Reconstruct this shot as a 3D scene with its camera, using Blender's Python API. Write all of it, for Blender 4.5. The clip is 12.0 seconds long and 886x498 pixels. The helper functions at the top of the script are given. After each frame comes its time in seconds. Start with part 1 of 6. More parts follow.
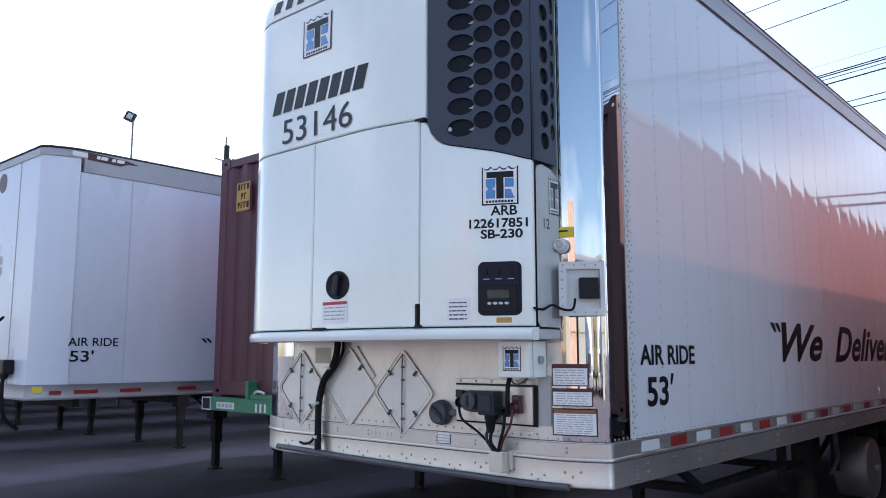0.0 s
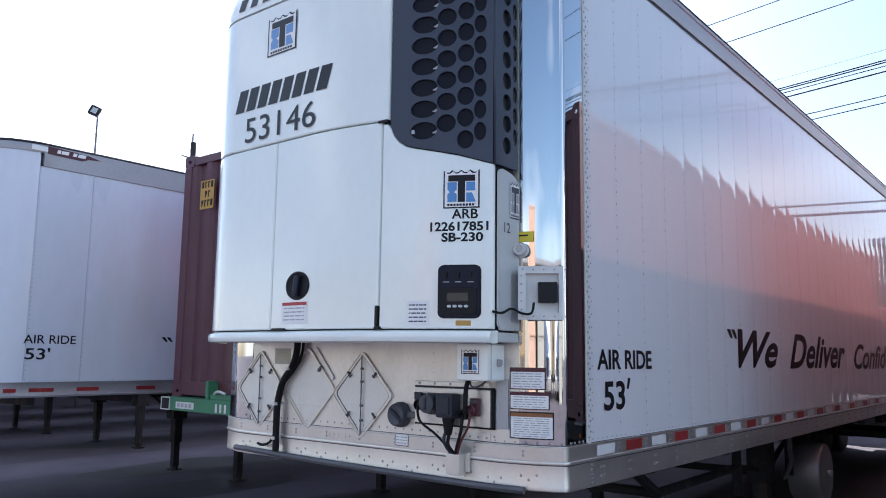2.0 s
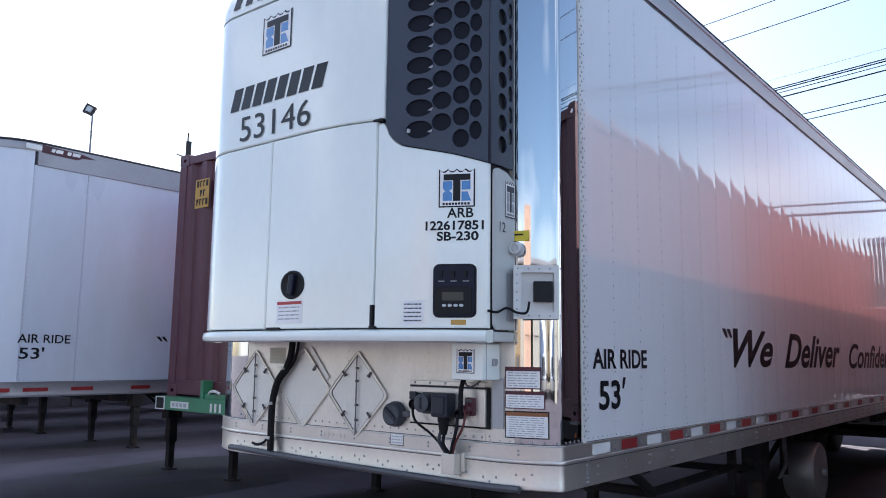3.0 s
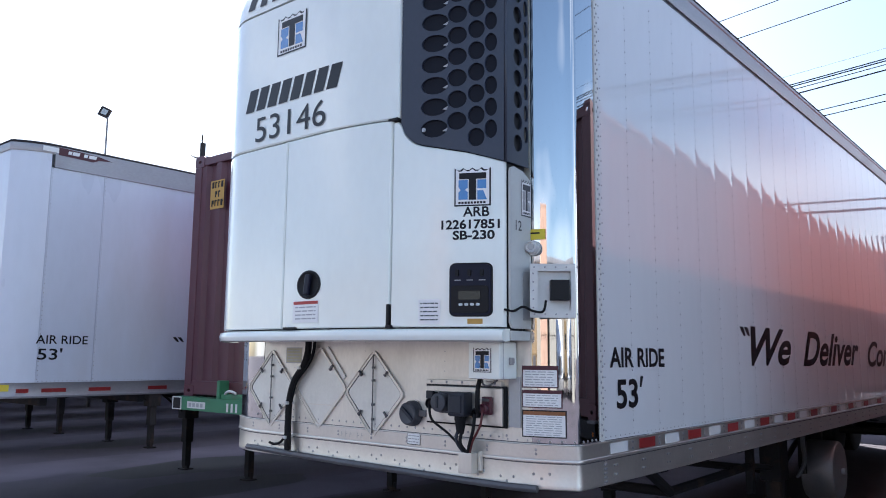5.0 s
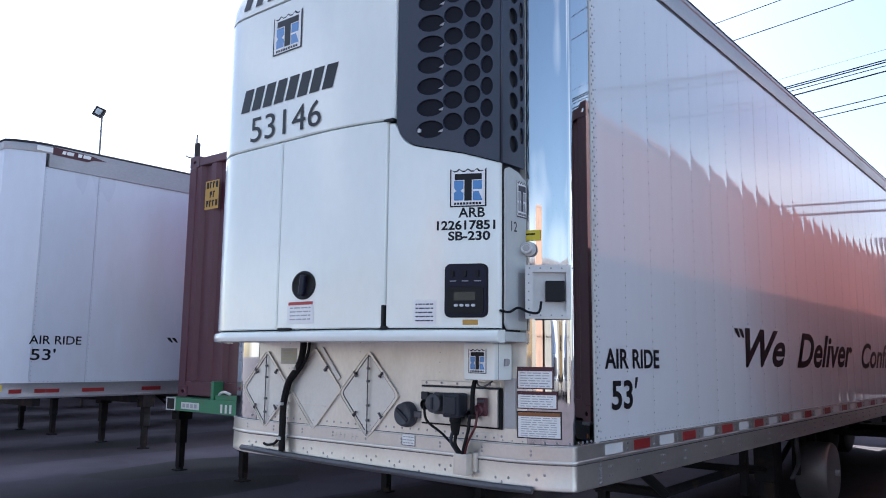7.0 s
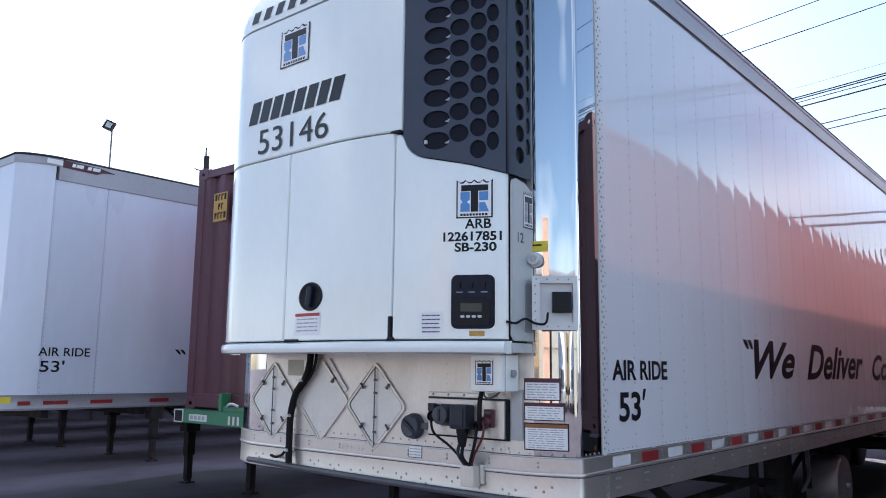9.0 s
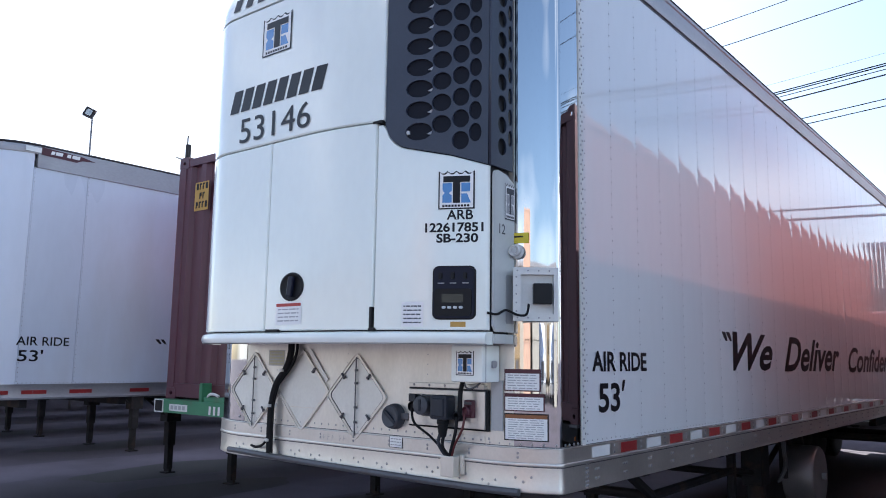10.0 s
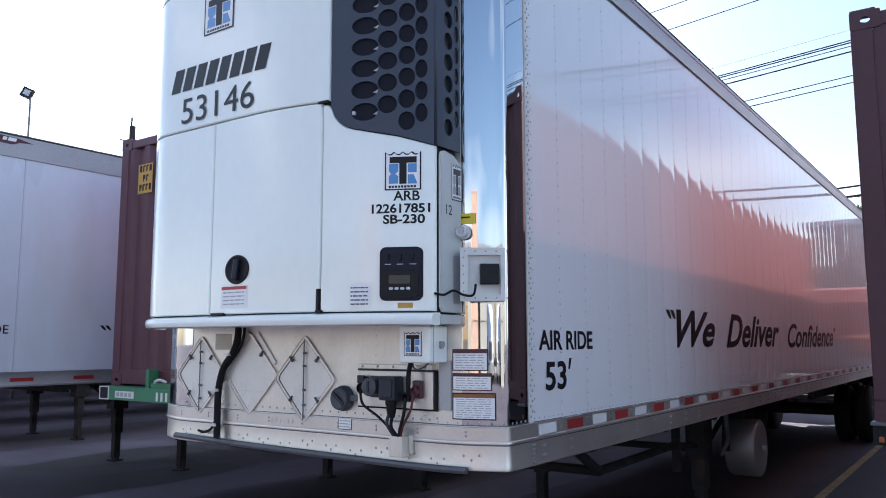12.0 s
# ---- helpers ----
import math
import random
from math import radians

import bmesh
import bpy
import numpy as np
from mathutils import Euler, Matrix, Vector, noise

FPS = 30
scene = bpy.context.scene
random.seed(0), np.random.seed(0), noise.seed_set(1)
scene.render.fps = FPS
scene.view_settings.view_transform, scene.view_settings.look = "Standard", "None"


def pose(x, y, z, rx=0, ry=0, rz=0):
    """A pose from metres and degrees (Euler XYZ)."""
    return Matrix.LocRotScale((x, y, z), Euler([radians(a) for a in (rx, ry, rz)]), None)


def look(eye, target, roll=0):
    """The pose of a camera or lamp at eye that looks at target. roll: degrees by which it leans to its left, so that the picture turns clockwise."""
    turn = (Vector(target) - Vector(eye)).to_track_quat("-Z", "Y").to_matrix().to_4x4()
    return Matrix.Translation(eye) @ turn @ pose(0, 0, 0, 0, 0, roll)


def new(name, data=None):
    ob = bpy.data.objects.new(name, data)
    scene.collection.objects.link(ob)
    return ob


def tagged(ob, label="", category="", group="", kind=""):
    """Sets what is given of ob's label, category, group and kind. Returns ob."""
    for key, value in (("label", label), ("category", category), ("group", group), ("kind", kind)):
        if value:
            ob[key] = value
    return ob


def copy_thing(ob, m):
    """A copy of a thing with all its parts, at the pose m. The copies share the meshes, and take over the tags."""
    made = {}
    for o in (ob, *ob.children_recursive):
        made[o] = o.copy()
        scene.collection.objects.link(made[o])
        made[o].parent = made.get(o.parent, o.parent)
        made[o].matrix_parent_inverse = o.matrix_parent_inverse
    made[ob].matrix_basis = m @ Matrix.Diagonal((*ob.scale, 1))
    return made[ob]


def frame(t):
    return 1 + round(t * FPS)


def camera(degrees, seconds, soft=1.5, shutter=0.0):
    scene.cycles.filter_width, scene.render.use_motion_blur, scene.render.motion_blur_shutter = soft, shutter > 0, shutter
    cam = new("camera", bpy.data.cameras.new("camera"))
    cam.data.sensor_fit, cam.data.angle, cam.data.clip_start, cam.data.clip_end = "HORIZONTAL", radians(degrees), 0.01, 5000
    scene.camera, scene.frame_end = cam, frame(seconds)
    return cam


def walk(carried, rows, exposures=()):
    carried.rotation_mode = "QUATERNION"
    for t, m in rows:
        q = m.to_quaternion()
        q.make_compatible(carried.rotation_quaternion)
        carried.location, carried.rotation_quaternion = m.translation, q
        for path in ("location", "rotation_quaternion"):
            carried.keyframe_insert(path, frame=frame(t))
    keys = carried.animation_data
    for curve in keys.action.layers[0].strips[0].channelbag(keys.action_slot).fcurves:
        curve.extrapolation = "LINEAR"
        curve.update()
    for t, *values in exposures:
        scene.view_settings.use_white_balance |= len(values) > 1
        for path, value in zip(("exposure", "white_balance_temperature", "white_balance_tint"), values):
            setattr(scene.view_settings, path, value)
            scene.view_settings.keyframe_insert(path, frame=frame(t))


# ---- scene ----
cam = camera(59.0, 12.0, soft=1.0)
PATH = [
    (0, (1.844, -3.145, 1.781), (0.532, -1.659, 2.047), 0.0),
    (0.5, (1.856, -3.144, 1.782), (0.578, -1.637, 2.089), 0.2),
    (1, (1.869, -3.137, 1.781), (0.586, -1.625, 2.041), 0.5),
    (1.5, (1.872, -3.124, 1.782), (0.597, -1.605, 2.043), 0.3),
    (2, (1.877, -3.126, 1.782), (0.627, -1.589, 2.054), 0.7),
    (2.5, (1.873, -3.125, 1.78), (0.637, -1.576, 2.052), 0.6),
    (3, (1.874, -3.118, 1.781), (0.632, -1.574, 2.052), 0.7),
    (4.8, (1.862, -3.123, 1.779), (0.591, -1.604, 2.056), 0.8),
    (5, (1.861, -3.124, 1.778), (0.593, -1.601, 2.048), 0.5),
    (5.5, (1.852, -3.126, 1.772), (0.54, -1.639, 2.034), 1.2),
    (6, (1.852, -3.128, 1.774), (0.575, -1.616, 2.064), 0.4),
    (6.5, (1.853, -3.124, 1.777), (0.589, -1.598, 2.049), 0.5),
    (8.5, (1.866, -3.12, 1.776), (0.621, -1.582, 2.068), 0.6),
    (9, (1.863, -3.118, 1.773), (0.592, -1.604, 2.076), 0.6),
    (9.5, (1.867, -3.121, 1.773), (0.595, -1.609, 2.082), 0.7),
    (10, (1.871, -3.116, 1.772), (0.631, -1.572, 2.053), 0.8),
    (10.5, (1.88, -3.108, 1.771), (0.67, -1.537, 2.033), 0.7),
    (11, (1.887, -3.106, 1.768), (0.707, -1.51, 2.01), 0.4),
    (11.5, (1.887, -3.101, 1.766), (0.735, -1.483, 1.995), -0.0),
    (12, (1.891, -3.097, 1.766), (0.744, -1.476, 2.003), -0.1),
]
walk(cam, [(t, look(eye, target, roll)) for t, eye, target, roll in PATH], exposures=((0, 1.66, 6080, 11), (12, 1.70, 6080, 11)))

# ---- world, sun, exposure ----
SUN_AZ, SUN_EL = 50.0, 42.0          # degrees left of +y, degrees up
world = bpy.data.worlds.new("sky")
scene.world = world
world.use_nodes = True
wn, wl = world.node_tree.nodes, world.node_tree.links
wn.clear()
sky = wn.new("ShaderNodeTexSky")
sky.sky_type = "NISHITA"
sky.sun_disc = False
sky.sun_elevation, sky.sun_rotation = radians(SUN_EL), radians(-SUN_AZ)
sky.air_density, sky.dust_density, sky.ozone_density = 1.0, 1.3, 1.5
wcoord = wn.new("ShaderNodeTexCoord")
wmap = wn.new("ShaderNodeMapping")
wmap.inputs["Scale"].default_value = (1.6, 1.6, 4.2)
wmap.inputs["Location"].default_value = (2.78, 7.19, 28.85)
wnoise = wn.new("ShaderNodeTexNoise")
wnoise.inputs["Scale"].default_value = 1.1
wnoise.inputs["Detail"].default_value = 2.5
wnoise.inputs["Roughness"].default_value = 0.48
wramp = wn.new("ShaderNodeValToRGB")
wramp.color_ramp.elements[0].position = 0.505
wramp.color_ramp.elements[1].position = 0.95
wmix = wn.new("ShaderNodeMix")
wmix.data_type = "RGBA"
wmix.inputs["B"].default_value = (13.2, 13.3, 13.4, 1)
wbg = wn.new("ShaderNodeBackground")
wbg.inputs["Strength"].default_value = 0.075
wout = wn.new("ShaderNodeOutputWorld")
wl.new(wcoord.outputs["Generated"], wmap.inputs["Vector"])
wl.new(wmap.outputs["Vector"], wnoise.inputs["Vector"])
wl.new(wnoise.outputs["Fac"], wramp.inputs["Fac"])
wl.new(wramp.outputs["Color"], wmix.inputs["Factor"])
wl.new(sky.outputs["Color"], wmix.inputs["A"])
wl.new(wmix.outputs["Result"], wbg.inputs["Color"])
wl.new(wbg.outputs["Background"], wout.inputs["Surface"])

sun_data = bpy.data.lights.new("sun", "SUN")
sun_data.energy, sun_data.angle, sun_data.color = 5.0, radians(0.5), (1.0, 0.95, 0.87)
sun = new("sun", sun_data)
_a, _e = radians(SUN_AZ), radians(SUN_EL)
_sd = Vector((-math.sin(_a) * math.cos(_e), math.cos(_a) * math.cos(_e), math.sin(_e)))
sun.matrix_world = look(_sd * 60, (0, 0, 0))


# ---- materials ----
def mat(name, color, rough=0.5, metal=0.0, spec=0.5, var=0.12, scale=3.0, fine=60.0, bump=0.0, bump_scale=80.0,
        stain=None, stain_amount=0.0, stain_scale=1.5, stretch=(1, 1, 1), coat=0.0, rough_var=0.06, per_object=0.0, coat_rough=0.04):
    """A worn surface: base colour with coarse and fine variation, stains, uneven gloss and a fine relief."""
    m = bpy.data.materials.new(name)
    m.use_nodes = True
    n, l = m.node_tree.nodes, m.node_tree.links
    b = n["Principled BSDF"]
    b.inputs["Metallic"].default_value = metal
    b.inputs["Specular IOR Level"].default_value = spec
    b.inputs["Coat Weight"].default_value = coat
    b.inputs["Coat Roughness"].default_value = coat_rough
    tc = n.new("ShaderNodeTexCoord")
    mp = n.new("ShaderNodeMapping")
    mp.inputs["Scale"].default_value = stretch
    l.new(tc.outputs["Object"], mp.inputs["Vector"])

    def noise_tex(s, detail):
        t = n.new("ShaderNodeTexNoise")
        t.inputs["Scale"].default_value = s
        t.inputs["Detail"].default_value = detail
        l.new(mp.outputs["Vector"], t.inputs["Vector"])
        return t

    coarse, grain = noise_tex(scale, 4), noise_tex(fine, 3)
    add = n.new("ShaderNodeMath")
    add.operation = "MULTIPLY_ADD"
    l.new(grain.outputs["Fac"], add.inputs[0])
    add.inputs[1].default_value = 0.45
    l.new(coarse.outputs["Fac"], add.inputs[2])
    rng = n.new("ShaderNodeMapRange")
    rng.inputs["From Min"].default_value, rng.inputs["From Max"].default_value = 0.45, 1.0
    rng.inputs["To Min"].default_value, rng.inputs["To Max"].default_value = 1 - var, 1 + var
    l.new(add.outputs[0], rng.inputs["Value"])
    val = rng.outputs["Result"]
    if per_object:
        oi = n.new("ShaderNodeObjectInfo")
        r2 = n.new("ShaderNodeMapRange")
        r2.inputs["To Min"].default_value, r2.inputs["To Max"].default_value = 1 - per_object, 1 + per_object
        l.new(oi.outputs["Random"], r2.inputs["Value"])
        mul = n.new("ShaderNodeMath")
        mul.operation = "MULTIPLY"
        l.new(val, mul.inputs[0])
        l.new(r2.outputs["Result"], mul.inputs[1])
        val = mul.outputs[0]
    hsv = n.new("ShaderNodeHueSaturation")
    hsv.inputs["Color"].default_value = (*color, 1)
    l.new(val, hsv.inputs["Value"])
    out = hsv.outputs["Color"]
    if stain:
        st = noise_tex(stain_scale, 8)
        rp = n.new("ShaderNodeValToRGB")
        rp.color_ramp.elements[0].position = 0.62 - 0.25 * stain_amount
        rp.color_ramp.elements[1].position = 0.74
        l.new(st.outputs["Fac"], rp.inputs["Fac"])
        amt = n.new("ShaderNodeMath")
        amt.operation = "MULTIPLY"
        amt.inputs[1].default_value = min(1.0, stain_amount + 0.2)
        l.new(rp.outputs["Color"], amt.inputs[0])
        mx = n.new("ShaderNodeMix")
        mx.data_type = "RGBA"
        mx.inputs["B"].default_value = (*stain, 1)
        l.new(amt.outputs[0], mx.inputs["Factor"])
        l.new(out, mx.inputs["A"])
        out = mx.outputs["Result"]
    l.new(out, b.inputs["Base Color"])
    rr = n.new("ShaderNodeMapRange")
    rr.inputs["To Min"].default_value, rr.inputs["To Max"].default_value = max(0.0, rough - rough_var), rough + rough_var
    l.new(coarse.outputs["Fac"], rr.inputs["Value"])
    l.new(rr.outputs["Result"], b.inputs["Roughness"])
    if bump:
        bn = noise_tex(bump_scale, 5)
        bp = n.new("ShaderNodeBump")
        bp.inputs["Strength"].default_value = min(1.0, bump)
        bp.inputs["Distance"].default_value = 0.01 * bump
        l.new(bn.outputs["Fac"], bp.inputs["Height"])
        l.new(bp.outputs["Normal"], b.inputs["Normal"])
    return m


M = {}
M["side"] = mat("gloss_white_sheet", (0.755, 0.765, 0.78), 0.042, var=0.03, scale=0.9, fine=14, rough_var=0.012, stain=(0.62, 0.62, 0.64),
                stain_amount=0.12, stain_scale=0.8, stretch=(1, 1, 0.35), bump=0.025, bump_scale=2.2, spec=0.66)
M["unit"] = mat("white_gelcoat", (0.86, 0.90, 0.85), 0.16, var=0.035, scale=1.4, fine=25, stain=(0.64, 0.65, 0.66), stain_amount=0.1,
                stain_scale=1.3, stretch=(1, 1, 0.5), coat=0.9, coat_rough=0.10)
M["grey_cover"] = mat("grey_cover_paint", (0.40, 0.415, 0.43), 0.33, metal=0.3, var=0.1)
# White moulding darkened to put the side cover's shade into its colour.
M["side_cover"] = mat("shaded_white_moulding", (0.54, 0.56, 0.55), 0.3, var=0.06, scale=3, stain=(0.42, 0.42, 0.41), stain_amount=0.2, stain_scale=4)
M["seal"] = mat("dark_seal", (0.03, 0.032, 0.036), 0.7)
M["grille"] = mat("charcoal_plastic", (0.034, 0.042, 0.066), 0.36, var=0.12, bump=0.1, bump_scale=400)
M["coil"] = mat("condenser_fins", (0.012, 0.014, 0.022), 0.75, spec=0.2)
M["alu_front"] = mat("dull_aluminium_sheet", (0.73, 0.695, 0.63), 0.34, metal=0.6, var=0.12, scale=3.5, fine=60, stain=(0.47, 0.44, 0.37),
                     stain_amount=0.34, stain_scale=3.2, stretch=(1, 1, 0.45), bump=0.06, bump_scale=14, rough_var=0.12)
M["placard"] = mat("pale_placard_sheet", (0.71, 0.705, 0.665), 0.42, metal=0.5, var=0.08, scale=5, fine=60, stain=(0.50, 0.49, 0.46), stain_amount=0.2,
                   stain_scale=6)
M["rail_bolt"] = mat("aluminium_bolt", (0.40, 0.40, 0.41), 0.4, metal=0.7)
M["alu_rail"] = mat("extruded_aluminium", (0.66, 0.635, 0.595), 0.34, metal=0.85, var=0.10, scale=3, fine=70, stain=(0.36, 0.34, 0.33),
                    stain_amount=0.18, stain_scale=3)
M["chrome"] = mat("polished_stainless", (0.60, 0.60, 0.595), 0.03, metal=1.0, var=0.02, rough_var=0.025, bump=0.02, bump_scale=5, stretch=(1, 1, 0.25))
M["rivet"] = mat("rivet_metal", (0.34, 0.34, 0.36), 0.42, metal=0.6)
M["letter"] = mat("black_vinyl", (0.010, 0.010, 0.013), 0.4, var=0.1, spec=0.25)
M["letter_grey"] = mat("dark_grey_vinyl", (0.022, 0.024, 0.029), 0.35, var=0.1, spec=0.35, coat=0.0)
M["blue"] = mat("blue_vinyl", (0.07, 0.23, 0.52), 0.2, var=0.08, coat=0.6)
M["white_vinyl"] = mat("white_vinyl", (0.85, 0.85, 0.84), 0.4, var=0.05)
M["print"] = mat("grey_print", (0.38, 0.385, 0.40), 0.5, var=0.1)
M["red_vinyl"] = mat("red_vinyl", (0.40, 0.035, 0.03), 0.4, var=0.1)
M["dark_red_vinyl"] = mat("dark_red_vinyl", (0.075, 0.015, 0.025), 0.4, var=0.1)
M["orange_vinyl"] = mat("orange_vinyl", (0.26, 0.10, 0.035), 0.4, var=0.1)
M["yellow_vinyl"] = mat("yellow_vinyl", (0.72, 0.58, 0.04), 0.45, var=0.08)
M["gold_vinyl"] = mat("gold_vinyl", (0.50, 0.29, 0.06), 0.45, var=0.08)
M["tape_white"] = mat("white_reflective_tape", (0.74, 0.74, 0.73), 0.3, var=0.08, fine=200, per_object=0.08)
M["tape_red"] = mat("red_reflective_tape", (0.31, 0.03, 0.03), 0.3, var=0.12, fine=200, per_object=0.12)
M["black"] = mat("black_plastic", (0.009, 0.009, 0.011), 0.45, var=0.15, spec=0.25)
M["rubber"] = mat("black_rubber", (0.010, 0.010, 0.011), 0.75, var=0.2, bump=0.1, spec=0.25)
M["panel"] = mat("dark_panel_plastic", (0.011, 0.013, 0.028), 0.4, var=0.12, spec=0.2)
M["plug"] = mat("blue_grey_plastic", (0.020, 0.024, 0.034), 0.45, var=0.3, spec=0.35)
M["coupler_grey"] = mat("worn_grey_plastic", (0.055, 0.060, 0.072), 0.5, var=0.3, fine=120)
M["screen"] = mat("lcd_screen", (0.02, 0.026, 0.026), 0.12, var=0.05)
M["button"] = mat("pale_button", (0.55, 0.58, 0.60), 0.4)
M["olive_plate"] = mat("tarnished_plate", (0.42, 0.40, 0.29), 0.45, metal=0.4, var=0.15, scale=12)
M["cap"] = mat("off_white_plastic", (0.66, 0.66, 0.64), 0.4, var=0.08)
M["steel_dark"] = mat("black_painted_steel", (0.020, 0.019, 0.021), 0.75, spec=0.2, var=0.25, stain=(0.09, 0.05, 0.03), stain_amount=0.25, stain_scale=5, bump=0.08)
M["steel_grey"] = mat("grey_steel", (0.12, 0.12, 0.13), 0.5, metal=0.4, var=0.2, stain=(0.10, 0.06, 0.04), stain_amount=0.2, stain_scale=4)
M["tank"] = mat("dull_aluminium_tank", (0.21, 0.205, 0.215), 0.5, metal=0.6, var=0.12, scale=4, stain=(0.25, 0.24, 0.23), stain_amount=0.3, stain_scale=5)
M["wire_red"] = mat("red_cable", (0.09, 0.014, 0.014), 0.5)
M["maroon"] = mat("maroon_container_paint", (0.092, 0.027, 0.042), 0.42, var=0.14, scale=1.2, fine=20, stain=(0.10, 0.045, 0.03), stain_amount=0.3,
                  stain_scale=1.6, stretch=(1, 1, 0.4), bump=0.08, bump_scale=30)
M["red_box"] = mat("red_oxide_container_paint", (0.19, 0.047, 0.037), 0.45, var=0.12, scale=1.0, fine=18, stain=(0.11, 0.04, 0.026), stain_amount=0.28,
                   stain_scale=1.4, stretch=(1, 1, 0.4), bump=0.08, bump_scale=30)
# Darker, grimy red; puts the shade on the right container's nose into colour.
M["shaded_nose"] = mat("grimy_shaded_maroon", (0.070, 0.024, 0.032), 0.55, var=0.16, scale=1.2, fine=20, stain=(0.06, 0.035, 0.025), stain_amount=0.35,
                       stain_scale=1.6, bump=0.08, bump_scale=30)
M["green"] = mat("green_chassis_paint", (0.045, 0.20, 0.10), 0.5, var=0.15, scale=3, stain=(0.10, 0.07, 0.045), stain_amount=0.3, stain_scale=4, bump=0.06)
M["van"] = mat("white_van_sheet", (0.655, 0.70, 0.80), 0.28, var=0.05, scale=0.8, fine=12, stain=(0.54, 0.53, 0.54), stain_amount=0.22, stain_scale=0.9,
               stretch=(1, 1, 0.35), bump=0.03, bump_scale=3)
M["van_rail"] = mat("grey_van_rail", (0.38, 0.375, 0.40), 0.45, metal=0.5, var=0.14, scale=1.5, stain=(0.18, 0.16, 0.16), stain_amount=0.35, stain_scale=2.2,
                    stretch=(1, 0.4, 1))
M["roof_dark"] = mat("dirty_roof_edge", (0.05, 0.047, 0.052), 0.9, var=0.25, spec=0.1)
M["asphalt"] = mat("asphalt", (0.070, 0.060, 0.080), 0.85, var=0.3, scale=0.35, fine=40, stain=(0.022, 0.021, 0.023), stain_amount=0.5, stain_scale=0.5,
                   bump=0.5, bump_scale=60)
M["dark_ground"] = mat("darkened_asphalt", (0.022, 0.021, 0.023), 0.7, var=0.3, scale=1.5, fine=40, bump=0.3, bump_scale=60)
# Lighter asphalt for the light that falls in the gaps between trailers.
M["gap_light"] = mat("gap_light_asphalt", (0.105, 0.092, 0.118), 0.9, var=0.25, scale=0.8, fine=30, stain=(0.045, 0.043, 0.045), stain_amount=0.4, stain_scale=0.9,
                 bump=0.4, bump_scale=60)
M["line"] = mat("worn_yellow_line_paint", (0.31, 0.225, 0.085), 0.7, var=0.25, scale=4, stain=(0.08, 0.07, 0.06), stain_amount=0.45, stain_scale=6, bump=0.2)
M["wood_pole"] = mat("weathered_wood_pole", (0.13, 0.10, 0.08), 0.85, var=0.3, stretch=(1, 1, 0.15), fine=30, bump=0.3, bump_scale=20)
M["lamp_glass"] = mat("lamp_glass", (0.30, 0.34, 0.36), 0.3, var=0.05)
M["building"] = mat("painted_block_wall", (0.30, 0.28, 0.245), 0.8, var=0.1, scale=0.4, fine=8, stain=(0.40, 0.37, 0.33), stain_amount=0.25, stain_scale=0.5)
M["dock_door"] = mat("dock_door_paint", (0.36, 0.345, 0.31), 0.6, var=0.1)
M["orange_paint"] = mat("ochre_truck_paint", (0.19, 0.135, 0.075), 0.3, var=0.06)
M["glass_dark"] = mat("tinted_glass", (0.02, 0.025, 0.03), 0.05, var=0.02)
M["leaf"] = mat("leaf", (0.06, 0.10, 0.035), 0.6, var=0.3, per_object=0.1)
M["bark"] = mat("bark", (0.10, 0.075, 0.055), 0.9, var=0.3, bump=0.3, bump_scale=25)
M["peach_box"] = mat("peach_container_paint", (0.52, 0.345, 0.26), 0.5, var=0.12, scale=1.2, fine=18, stain=(0.22, 0.10, 0.06), stain_amount=0.25,
                     stain_scale=1.6)
M["amber"] = mat("amber_lens", (0.34, 0.10, 0.02), 0.15, var=0.05)


# ---- building helpers ----
def mesh_of(bm, name, material, smooth=False):
    bmesh.ops.recalc_face_normals(bm, faces=bm.faces[:])
    me = bpy.data.meshes.new(name)
    bm.to_mesh(me)
    bm.free()
    me.materials.append(material)
    if smooth:
        for p in me.polygons:
            p.use_smooth = True
        me.set_sharp_from_angle(angle=radians(35))
    return me


def part(name, bm, material, parent, label="", smooth=False, kind=""):
    ob = new(name, mesh_of(bm, name, material, smooth))
    ob.parent = parent
    return tagged(ob, label=label, kind=kind)


def part_data(name, me, parent, label="", kind=""):
    ob = new(name, me)
    ob.parent = parent
    return tagged(ob, label=label, kind=kind)


def thing(name, label, category, at=(0, 0, 0), group=""):
    ob = new(name)
    ob.location = at
    ob.empty_display_size = 0.2
    return tagged(ob, label=label, category=category, group=group)


def box(bm, x0, x1, y0, y1, z0, z1, bevel=0.0, m=None):
    r = bmesh.ops.create_cube(bm, size=1)
    vs = r["verts"]
    bmesh.ops.scale(bm, vec=(x1 - x0, y1 - y0, z1 - z0), verts=vs)
    bmesh.ops.translate(bm, vec=((x0 + x1) / 2, (y0 + y1) / 2, (z0 + z1) / 2), verts=vs)
    if bevel:
        es = list({e for v in vs for e in v.link_edges})
        rb = bmesh.ops.bevel(bm, geom=es, offset=bevel, segments=2, affect="EDGES", profile=0.6)
        vs = list({v for f in rb["faces"] for v in f.verts} | {v for v in vs if v.is_valid})
    if m is not None:
        bmesh.ops.transform(bm, matrix=m, verts=vs)
    return vs


def one_box(*a, m=None):
    bm = bmesh.new()
    box(bm, *a, m=m)
    return bm


